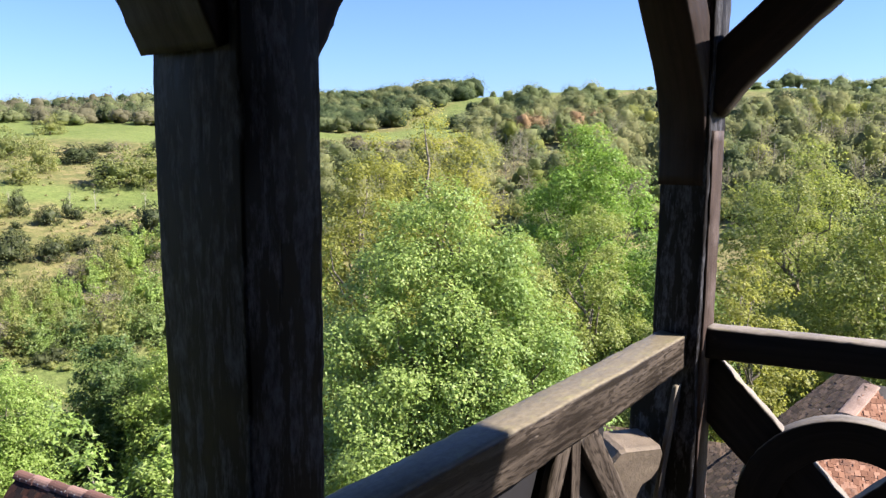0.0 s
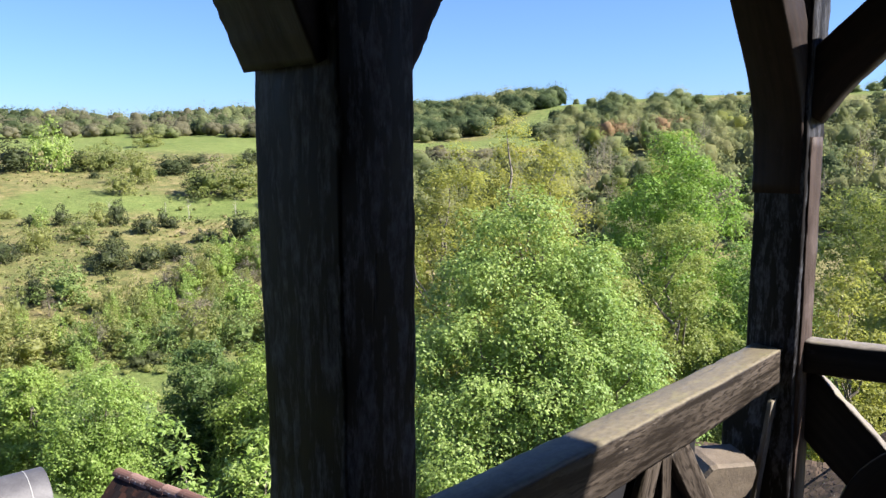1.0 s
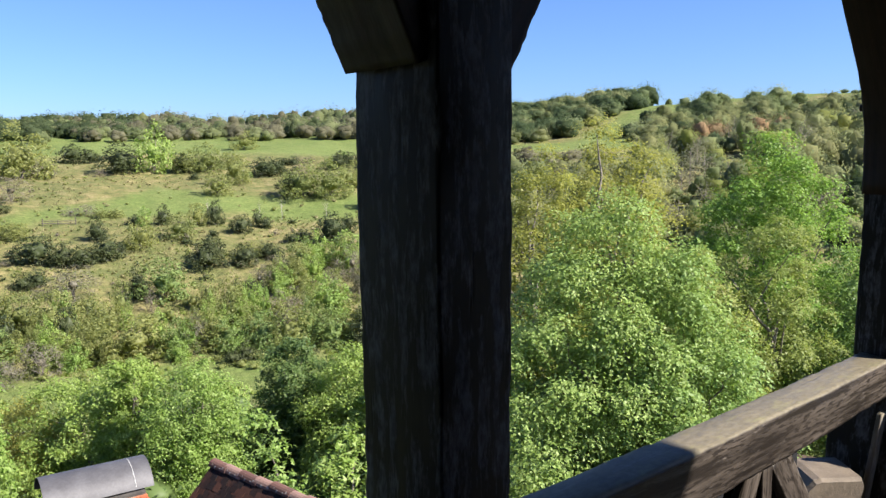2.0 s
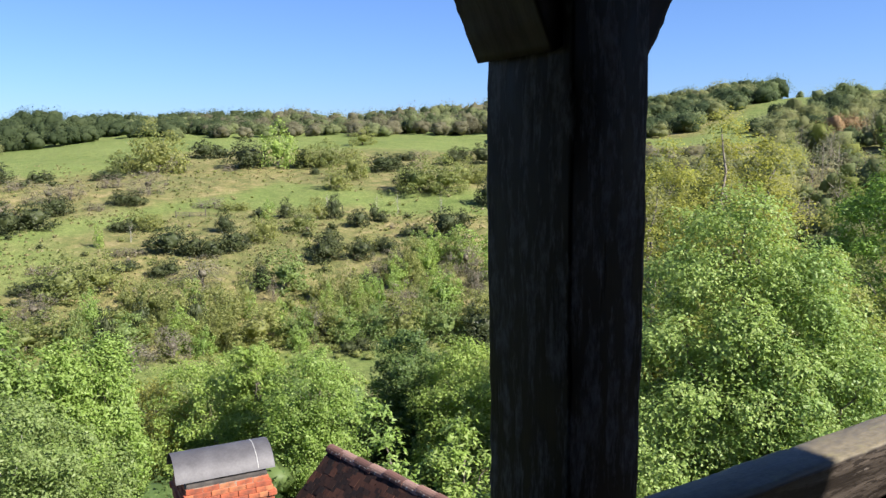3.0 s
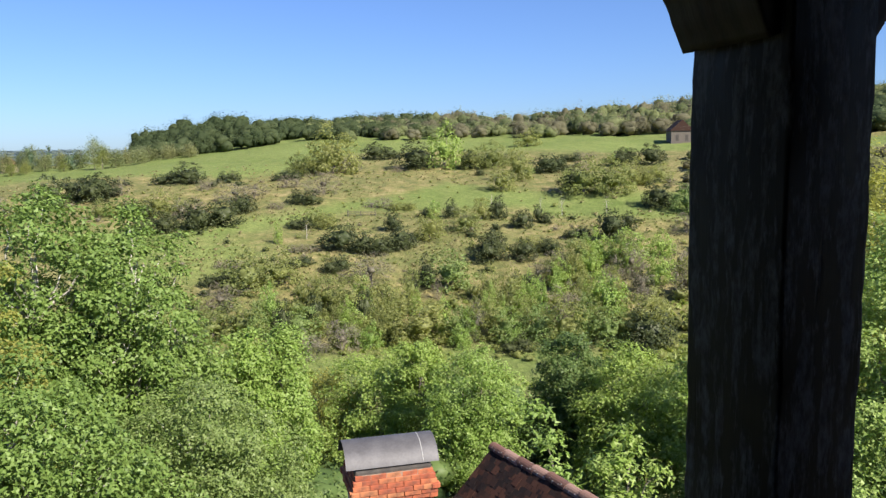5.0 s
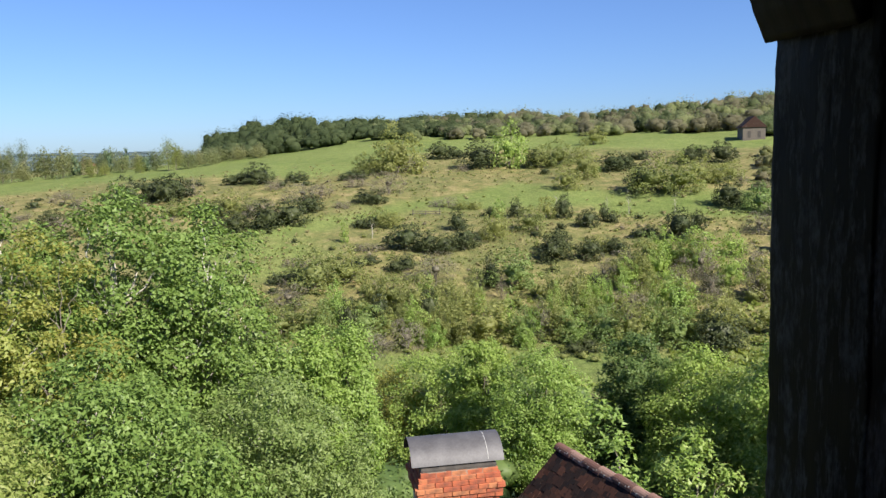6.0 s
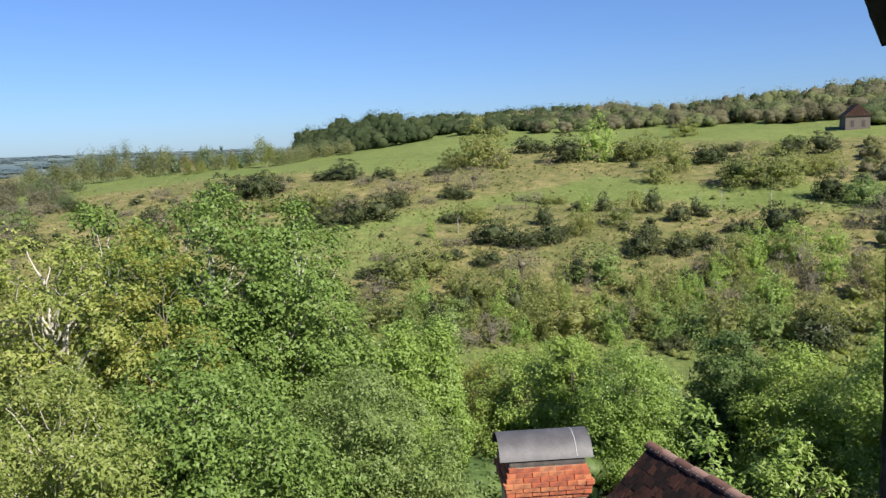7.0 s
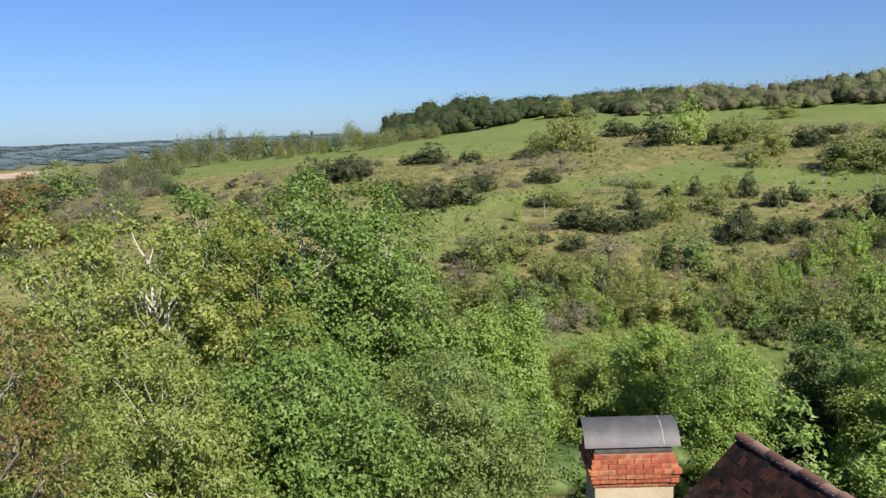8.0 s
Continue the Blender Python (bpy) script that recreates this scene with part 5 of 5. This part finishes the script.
def bush(kind, az, r, w, h):
    nm, mat, lab, variants, kw = KINDS[kind]
    k = scatter.randrange(variants)
    m = Matrix.LocRotScale(spot(az, r, -0.05 * h), Euler((0, 0, scatter.uniform(0, 6.28))), Vector((1.08 * w, 1.08 * w * scatter.uniform(0.85, 1.1), (1.2 if h < 5 else 1.03) * h)))
    if (kind, k) not in firsts:
        ob = thing(nm, (0, 0, 0), lab, "tree" if kind == "green" else "bush", "scrub on the hillside")
        under("stem", MASTERS[kind][k][0], ob)
        under("foliage", MASTERS[kind][k][1], ob)
        ob.matrix_basis = m
        firsts[kind, k] = ob
        return ob
    src = firsts[kind, k]
    keep = src.matrix_basis.copy()
    src.matrix_basis = Matrix()
    ob = copy_thing(src, m)
    src.matrix_basis = keep
    ob.matrix_basis = m
    return ob


for spots, kind in ((DARK_AT, "dark"), (DARK_MID, "dark"), (DARK_LOW, "dark"), (OLIVE_AT, "olive"), (OLIVE_LOW, "olive"), (BARE_AT, "bare"), (BARE_DOWN, "bare"), (GREEN_AT, "green"), (RUST_AT, "rust"), (GREY_AT, "grey")):
    for az, r, w, h in spots:
        n = max(1, min(4, round(w / (1.05 * h))))          # wide ones are several plants grown together
        for k in range(n):
            turn = math.degrees((k - (n - 1) / 2) * w / n / r)
            bush(kind, az + turn, r + scatter.uniform(-1.2, 1.2) * (n > 1), w / n * (1.4 if n > 1 else 1.0), h * (scatter.uniform(0.72, 1.12) if n > 1 else 1.0))
# the thicket belt along the foot of the slope: upright young growth
for k in range(46):
    az, r, big = scatter.uniform(46, 84), scatter.uniform(107, 124), scatter.uniform(1.5, 3.0)
    bush(scatter.choice(("olive", "bare", "grey", "green", "olive", "dark", "olive", "green")), az, r, big, big * scatter.uniform(1.5, 2.2))
for k in range(20):
    az, r, big = scatter.uniform(46, 62), scatter.uniform(118, 140), scatter.uniform(2.4, 4.6)
    bush(scatter.choice(("olive", "green", "dark", "bare", "green")), az, r, big, big * scatter.uniform(1.0, 1.5))
for k in range(18):
    az, r, big = scatter.uniform(54, 79), scatter.uniform(105, 112), scatter.uniform(1.8, 3.0)
    bush(scatter.choice(("olive", "green", "grey")), az, r, big, big * scatter.uniform(1.1, 1.5))
for k in range(26):                          # hidden reach behind the post
    az, r, big = scatter.uniform(45, 55), scatter.uniform(128, 250), scatter.uniform(2.5, 6.0)
    bush(scatter.choice(("olive", "bare", "green", "dark", "grey")), az, r, big, big * scatter.uniform(0.7, 1.0))
for k in range(14):                          # belt under the crest
    big = scatter.uniform(2.2, 4.6)
    bush(scatter.choice(("olive", "bare", "dark", "grey")), scatter.uniform(56, 76), scatter.uniform(218, 246), big, big * scatter.uniform(0.6, 0.9))
for k in range(70):                          # knee-high shrubs all over the dry turf
    big = scatter.uniform(0.8, 2.0)
    bush(scatter.choice(("low", "tuft", "low")), scatter.uniform(54, 106), scatter.uniform(122, 170), big, big * scatter.uniform(0.45, 0.75))
for k in range(46):
    big = scatter.uniform(1.0, 2.8)
    bush(scatter.choice(("low", "tuft", "tuft")), scatter.uniform(78, 108), scatter.uniform(172, 232), big, big * scatter.uniform(0.4, 0.7))
for k in range(26):
    bush(scatter.choice(("olive", "bare", "dark", "bare")), scatter.uniform(95, 121), scatter.uniform(120, 205), scatter.uniform(2.5, 6), scatter.uniform(1.6, 4))


# bare saplings and a broken pen on the grazed hollow
for az, r, h, seed in ((62.9, 171, 4.6, 71), (61.4, 172, 5.4, 72), (58.3, 172, 4.2, 73), (66.4, 178, 3.0, 74), (79.6, 158, 4.0, 75)):
    tree("sapling", spot(az, r, -0.1), TWIGGY, PALE_BARK, "thin leafless sapling on the pasture", "tree", "saplings on the pasture", seed=seed, height=h, rad=0.9, base=1.0, clumps=26, clump_r=0.3, per=10, leaf=0.3, wide=0.03, trunk_r=0.07, limb_n=14, rich=1.0)
pen = thing("fence", spot(75.6, 174), "broken grey wooden fence of a small pen", "fence")
for k, (dx, h) in enumerate(((-3.0, 1.5), (-0.4, 1.1), (2.6, 1.6))):
    timber("post", [(dx * 0.3, dx, -0.3), (dx * 0.3 + 0.05, dx, h)], 0.16, 0.14, PALE_WOOD, pen, (1, 0, 0), 0.02, 0.01, 80 + k)
for k, z in enumerate((0.35, 0.8)):
    timber("rail", [(-0.9, -3.2, z + 0.2), (0.8, 2.8, z)], 0.07, 0.12, PALE_WOOD, pen, (1, 0, 0), 0.01, 0.01, 84 + k)


def tussocks(name, label, mat, count, seed, az=(48, 121), r=(118, 262), size=(0.25, 0.7)):
    """Grass tussocks in drifts over the dry slope."""
    rng = np.random.default_rng(seed)
    a, d = rng.uniform(*az, count * 3), rng.uniform(*r, count * 3)
    x, y = -d * np.sin(np.radians(a)), d * np.cos(np.radians(a))
    drift = np.sin(x * 0.21 + 1.7 * np.sin(y * 0.11)) + np.sin(y * 0.27 + 1.3 * np.sin(x * 0.09)) + rng.normal(0, 0.6, len(a))
    hollow = (d > 174) & (d < 214) & (a < 73)
    keep = np.where((drift > 0.1) & ~hollow)[0][:count]
    c = np.stack([x, y, land(a, d) + 0.02], 1)[keep]
    k = np.repeat(np.arange(len(keep)), 5)
    s = rng.uniform(*size, len(keep))[k][:, None]
    turn = rng.uniform(0, 6.28, len(k))
    side = np.stack([np.cos(turn), np.sin(turn), 0 * turn], 1)
    lean = np.stack([-np.sin(turn), np.cos(turn), 0 * turn], 1) * rng.uniform(-0.6, 0.6, (len(k), 1))
    base = c[k] + rng.normal(0, 0.22, (len(k), 3)) * s * np.array([1, 1, 0])
    tri = np.stack([base - side * 0.55 * s, base + side * 0.55 * s, base + (lean + np.array([0, 0, 0.75])) * s], 1)
    return tagged(new(name, leaves_mesh(name, tri, mat)), label, "grass", kind="stuff")


tussocks("grass_tussocks", "rough green grass tussocks on the slope", OLIVE, 2600, 61, r=(118, 180), size=(0.2, 0.5))
tussocks("hay_tussocks", "pale dead grass tussocks on the slope", HAY, 4200, 62, size=(0.2, 0.55))
tussocks("meadow_grass", "fresh grass clumps on the valley floor", FRESH, 2600, 63, (44, 98), (84, 124), (0.3, 0.8))

# ---- woods: what nobody could count ----
def wood(name, label, mat, count, az, r, height, rad, seed, quads=170, leaf=0.15, edge=None, core=0.60, grow=22, at=None, bare=False, flat=1.05, crest=None, fall=1.2):
    """Many rounded crowns in one mesh over a stretch of hill, down to the ground; at: (bearing, distance, elevation of the top, radius) of each."""
    rng = np.random.default_rng(seed)
    if at is None:
        a, d = rng.uniform(*az, count), r[1] - (r[1] - r[0]) * rng.uniform(0, 1, count) ** (1.0 if crest is None else 1.5)
        if edge is not None:
            keep = edge(a, d)
            a, d = a[keep], d[keep]
        n = len(a)
        hh = height[0] + (height[1] - height[0]) * rng.beta(1.3, 1.7, n) * rng.uniform(0.75, 1.3, n)
        rr = rng.uniform(*rad, n) * (0.6 + 0.4 * hh / height[1])
        hh = hh * np.clip(0.4 + 0.6 * (d - r[0]) / grow, 0.4, 1)
        if crest is not None:               # tops follow the skyline, lower towards the front
            e = np.interp(a, *crest) - fall * (r[1] - d) / (r[1] - r[0]) - rng.uniform(-0.45, 0.0, n)
            hh = np.clip(1.57 + d * np.tan(np.radians(e)) - land(a, d), height[0], 1.25 * height[1])
            rr = np.minimum(1.3 * rr, 0.85 * hh)
    else:
        a, d, e, rr = np.array(at, float).T
        n = len(a)
        hh = 1.57 + d * np.tan(np.radians(e)) - land(a, d)
    foot = np.stack([-d * np.sin(np.radians(a)), d * np.cos(np.radians(a)), land(a, d) - 0.08 * hh], 1)
    rr = np.minimum(rr, hh * flat)
    # each crown is a heap of leafy boughs: one on top, some round it, some low
    lobes = 1 if quads <= 60 else 4 if quads < 200 else 6
    ca = rng.uniform(0, 6.28, (n, 1)) + np.arange(lobes) * 2.4 + rng.normal(0, 0.25, (n, lobes))
    out = np.array({1: [0.0], 4: [0.12, 0.48, 0.5, 0.48], 6: [0.10, 0.36, 0.40, 0.42, 0.45, 0.42]}[lobes]) * rng.uniform(0.8, 1.15, (n, lobes))
    high = np.array({1: [0.5], 4: [0.60, 0.36, 0.32, 0.34], 6: [0.64, 0.54, 0.48, 0.32, 0.30, 0.34]}[lobes]) + rng.normal(0, 0.045, (n, lobes))
    big = np.array({1: [0.95], 4: [0.66, 0.6, 0.58, 0.6], 6: [0.74, 0.66, 0.64, 0.68, 0.66, 0.66]}[lobes]) * rng.uniform(0.85, 1.15, (n, lobes))
    mid = foot[:, None] + np.stack([out * np.cos(ca) * rr[:, None], out * np.sin(ca) * rr[:, None], high * hh[:, None]], 2)
    half = np.stack([big * rr[:, None], big * rr[:, None], np.minimum(big * hh[:, None] * 0.58, big * rr[:, None] * 1.15)], 2)
    grown = (1.08 * hh / (mid[:, 0, 2] + half[:, 0, 2] - foot[:, 2]))[:, None]
    mid[:, :, 2] = foot[:, None, 2] + (mid[:, :, 2] - foot[:, None, 2]) * grown
    half[:, :, 2] *= grown
    low = slice(lobes // 2 if lobes > 4 else 1, lobes)
    half[:, low, 2] = np.maximum(half[:, low, 2], high[:, low] * hh[:, None])
    mid, half = mid.reshape(-1, 3), half.reshape(-1, 3)
    n_l = n * lobes

    def skin(v, k, s):
        """Points of bough k's skin in the directions v."""
        lump = 1 + 0.10 * np.sin(4 * v[:, 0] + 3 * v[:, 2] + 7 * k) + 0.09 * np.sin(5 * v[:, 1] - 4 * v[:, 2] + 3 * k)
        return mid[k] + v * half[k] * (lump * s)[:, None]
    if bare:
        pts, tri, kc = np.zeros((0, 3)), np.zeros((0, 3), int), np.zeros(0, int)
    else:
        kc = np.repeat(np.arange(n_l), len(LOBE))
        pts = skin(np.tile(LOBE, (n_l, 1)), kc, np.full(n_l * len(LOBE), core))
        pts += rng.normal(0, 0.10, pts.shape) * half[kc]
        tri = (np.arange(n_l)[:, None, None] * len(LOBE) + LOBE_TRI[None]).reshape(-1, 3)
    k = rng.integers(0, n_l, n * quads)
    v = unit(rng, n * quads)
    v[:, 2] = np.where(v[:, 2] < (-0.9 if bare else -0.2), -v[:, 2], v[:, 2])
    c = skin(v, k, rng.uniform(*((0.2, 1.1) if bare else (core + 0.05, 1.12)), n * quads))
    size = leaf * rr[k // lobes][:, None]
    q = leaf_corners(rng, c, v, 1.0, 0.85, 0.1, 0.3, 0.8 if bare else 0.4)
    q = c[:, None] + (q - c[:, None]) * size[:, None]
    tone = rng.uniform(0, 1, n)
    me = foliage_mesh(name, pts, tri, q, mat, np.concatenate([tone[kc // lobes], np.repeat(tone[k // lobes], 3)]))
    if bare:                                # stems and boughs that show between thin leaves
        lines = []
        for i in range(n):
            top = foot[i] + np.array([0, 0, hh[i] * 0.95])
            t = np.linspace(0, 1, 4)[:, None]
            lines.append((foot[i] + (top - foot[i]) * t + rng.normal(0, 0.08, (4, 3)), 0.17, 0.04))
            for b in range(5):
                s = foot[i] + (top - foot[i]) * rng.uniform(0.2, 0.6)
                e = s + np.array([*(rng.uniform(-0.7, 0.7, 2) * rr[i]), hh[i] * rng.uniform(0.2, 0.4)])
                lines.append((s + (e - s) * t + rng.normal(0, 0.1, (4, 3)), 0.09, 0.03))
        sv, sf = limbs(lines, 3)
        stems = tagged(new(name + "_stems", mesh_of("stems", sv, sf, BARK)), "thin pale stems of half bare trees", "woods", kind="stuff")
    return tagged(new(name, me), label, "woods", kind="stuff")


RIDGE = ([52, 55, 57.3, 60, 62.8, 66, 70, 73, 75.5, 78, 81, 83, 84.4, 86.4, 88, 89.6, 90.8], [3.35, 3.2, 2.98, 2.85, 2.5, 2.4, 2.65, 2.45, 2.32, 2.18, 2.35, 2.65, 2.72, 2.4, 2.05, 1.6, 1.2])
wood("woods_ridge", "deep green woods on the far ridge", WOOD_DEEP, 170, (71, 90.6), (338, 425), (6, 16), (4.6, 7.2), 1, quads=360, leaf=0.11, crest=RIDGE)
wood("woods_ridge_bright", "budding brown green woods on the far ridge", WOOD_BARE, 90, (52, 76), (332, 425), (5, 16), (5, 7.8), 2, quads=360, leaf=0.11, crest=RIDGE)
wood("woods_ridge_green", "fresh green crowns on the far ridge", WOOD_GREY, 110, (52, 80), (332, 425), (5, 16), (4.8, 7.2), 3, quads=360, leaf=0.11, crest=RIDGE)
wood("woods_ridge_dark", "dark crowns among spring woods on the ridge", WOOD_DEEP, 50, (53, 74), (360, 425), (6, 16), (4.2, 6), 31, quads=360, leaf=0.11, crest=RIDGE)
wood("hedge_far", "olive hedgerow trees behind the crest", WOOD_OLIVE, 0, None, None, None, None, 4, at=[(104.6, 330, 0.65, 4.6), (103.1, 326, 0.75, 4.6), (100.7, 322, 0.85, 5.2), (99.7, 320, 0.75, 4.6), (106.2, 325, 0.25, 4.2), (107.6, 322, -0.05, 4.2), (105.4, 318, 0.00, 4), (102, 316, 0.20, 4), (98.3, 340, 0.45, 4), (95.2, 335, 0.40, 4), (92.4, 345, 0.55, 4), (91.2, 340, 0.50, 4.5), (89.8, 330, 0.65, 4), (88.6, 328, 0.70, 4), (87.3, 328, 0.80, 4)], quads=1700, leaf=0.12, bare=True)
wood("hedge_green", "grey green hedgerow trees behind the crest", WOOD_GREY, 0, None, None, None, None, 40, at=[(101.9, 334, 1.35, 3), (102.6, 338, 1.00, 2.6), (97.4, 325, 0.40, 3.5), (96.1, 322, 0.50, 4), (91.9, 322, 0.45, 4), (90.4, 322, 0.60, 4), (94, 340, 0.55, 4), (104, 345, 0.80, 4), (99.2, 345, 0.70, 4), (96.8, 345, 0.65, 4)], quads=1700, leaf=0.12, bare=True)
wood("hedge_fresh", "yellow green trees in the hedgerow", WOOD_FRESH, 0, None, None, None, None, 41, at=[(93.2, 318, 1.30, 3.4), (92.7, 318, 0.90, 3), (98, 312, -0.15, 2.6), (97.2, 311, -0.20, 2.4), (95, 311, -0.05, 2.2)], quads=1700, leaf=0.12, bare=True)
wood("hedge_dark", "dark conifers behind the crest", DEEP, 0, None, None, None, None, 5, at=[(98.9, 322, 0.25, 2.0), (97.0, 328, 0.65, 2.6), (95.8, 328, 0.65, 1.3), (94.7, 324, 0.25, 2.8)], quads=520, leaf=0.16)
wood("hedge_left", "grey green hedge trees down the valley", WOOD_GREY, 28, (105, 122), (225, 300), (4, 8), (3, 5), 6, quads=1200, leaf=0.12, bare=True)
wood("hedge_left_olive", "olive budding hedge trees down the valley", WOOD_BARE, 34, (105, 122), (225, 300), (4, 8), (3, 5), 66, quads=1200, leaf=0.12, bare=True)
wood("woods_far", "far woods across the wide valley, haze painted in as blue", HAZE_TINTED, 1100, (94, 124), (1000, 2900), (2, 5), (16, 40), 33, quads=20, leaf=0.1, flat=9, edge=lambda a, d: np.sin(a * 1.1 + d * 0.006) + np.sin(a * 2.3 - d * 0.011) > -0.2)
KNOLL = ([34.8, 35.4, 37.3, 38.9, 41.3, 43.6, 46, 53], [3.5, 4.15, 4.0, 3.85, 3.5, 3.15, 3.2, 3.3])
wood("woods_left", "deep green woods above the sloping field", WOOD_DEEP, 130, (35, 53), (300, 425), (5, 15), (4.5, 8), 7, edge=lambda a, d: a > 41.6 - 0.05 * (d - 300), crest=KNOLL, fall=1.7, quads=620, leaf=0.09)
wood("woods_left_green", "grey green crowns above the sloping field", WOOD_GREY, 110, (35, 53), (300, 425), (5, 15), (4.5, 7.5), 28, edge=lambda a, d: a > 41.6 - 0.05 * (d - 300), crest=KNOLL, fall=1.8, quads=620, leaf=0.09)
wood("woods_left_bright", "spring green crowns above the sloping field", WOOD_OLIVE, 55, (35, 53), (296, 420), (5, 14), (4, 7), 8, edge=lambda a, d: a > 41.6 - 0.05 * (d - 300), crest=KNOLL, fall=1.9, quads=620, leaf=0.09)
wood("woods_knoll", "deep green clump on the knoll above the field", WOOD_DEEP, 20, (35.6, 39.5), (385, 428), (6, 15), (4, 6.5), 27, crest=KNOLL, fall=0.5, quads=760, leaf=0.09)
wood("trees_skyline", "single crowns along the skyline field", WOOD_GREY, 0, None, None, None, None, 29, at=[(34.4, 415, 3.38, 2.2), (33.3, 350, 3.5, 5), (31.8, 350, 3.97, 6.5), (31.0, 352, 3.75, 5.5), (32.5, 345, 3.6, 6), (29.0, 352, 3.87, 6), (28.2, 345, 3.5, 6), (27.5, 360, 4.07, 6), (26.3, 360, 3.55, 5), (23.7, 390, 3.6, 4), (23.1, 385, 3.5, 4), (17.6, 395, 3.6, 4), (16.9, 400, 3.78, 5), (15.9, 405, 3.92, 5), (14.9, 410, 4.42, 7), (13.8, 410, 3.98, 5.5), (12.9, 420, 3.95, 5), (11.9, 420, 4.1, 6), (10.9, 420, 3.8, 6), (9.7, 415, 3.95, 6)], quads=900, leaf=0.085)
wood("woods_right", "mixed woods below the skyline", WOOD_OLIVE, 80, (4, 38), (282, 338), (5, 9), (4.4, 7.2), 9, quads=760, leaf=0.085, edge=lambda a, d: a < 33.0 + 0.035 * np.maximum(415 - d, 0))
wood("woods_right_deep", "deep green woods below the skyline", WOOD_DEEP, 34, (4, 38), (285, 340), (5, 9), (4.4, 7.0), 10, quads=760, leaf=0.085, edge=lambda a, d: a < 33.0 + 0.035 * np.maximum(415 - d, 0))
wood("woods_right_grey", "grey green crowns below the skyline", WOOD_GREY, 66, (4, 38), (280, 338), (5, 9), (4.4, 7.2), 26, quads=760, leaf=0.085, edge=lambda a, d: a < 33.0 + 0.035 * np.maximum(415 - d, 0))


def below_field(a, d):
    """Keeps the slope's woods clear of the sloping field."""
    return d < np.interp(a, [3, 32.5, 35, 38.5, 52], [295, 288, 262, 212, 190])


wood("woods_slope_grey", "half bare grey brown woods on the slope", WOOD_BARE, 150, (3, 52), (140, 290), (7, 10), (2.8, 4.6), 11, 520, 0.10, below_field, bare=True)
wood("woods_slope_olive", "budding olive woods on the slope", WOOD_OLIVE, 140, (3, 50), (140, 295), (6, 10.5), (3.6, 6.2), 12, 760, 0.082, below_field)
wood("woods_slope_green", "spring green woods on the slope", WOOD_GREY, 90, (3, 47), (140, 285), (6, 10.5), (3.6, 6.2), 13, 760, 0.082, below_field)
wood("woods_slope_fresh", "yellow green crowns in the woods", WOOD_FRESH, 60, (5, 44), (140, 270), (6, 9.5), (3.2, 5.4), 25, 760, 0.082, below_field)
wood("woods_slope_deep", "darker green crowns in the woods", WOOD_DEEP, 30, (5, 44), (140, 280), (6, 9), (3.4, 5.4), 35, 760, 0.082, below_field)
wood("woods_understory", "low bushes filling the woods on the slope", WOOD_GREY, 420, (3, 52), (135, 292), (3, 6.5), (2.6, 4.8), 36, 150, 0.14, below_field)
wood("scrub_hollow", "brown budding scrub below the field", WOOD_BARE, 90, (39, 53), (185, 250), (2.5, 5), (2.4, 4.4), 37, 200, 0.14)
wood("scrub_hollow_olive", "olive scrub below the field", WOOD_OLIVE, 70, (39, 53), (180, 245), (2.5, 5), (2.4, 4.4), 38, 200, 0.14)
wood("woods_slope_rust", "rust tinted crowns in the woods", WOOD_RUST, 0, None, None, None, None, 14, at=[(32.3, 250, 2.0, 4.6), (31.2, 255, 1.95, 4.6), (28.6, 255, 2.2, 4.2), (27.4, 260, 2.15, 4.4)], quads=760, leaf=0.085)
wood("scrub_foot", "low scrub and bramble at the foot of the slope", OLIVE, 240, (45, 98), (98, 128), (1.0, 2.2), (0.8, 1.8), 16, 60, 0.3)
wood("scrub_low", "low tussocks and bramble on the slope", OLIVE, 340, (50, 120), (125, 235), (0.3, 0.8), (0.5, 1.4), 17, 30, 0.4)
wood("scrub_brown", "pale dead grass tussocks on the slope", HAY, 420, (50, 120), (125, 235), (0.25, 0.55), (0.5, 1.5), 18, 30, 0.4)
# dark leaf colour makes the gaps between trees read as shade
wood("undergrowth", "leafy undergrowth below the house", SHADE_OAK, 230, (4, 124), (24, 72), (1.5, 4.0), (1.2, 2.4), 19, 300, 0.10, core=0.6)
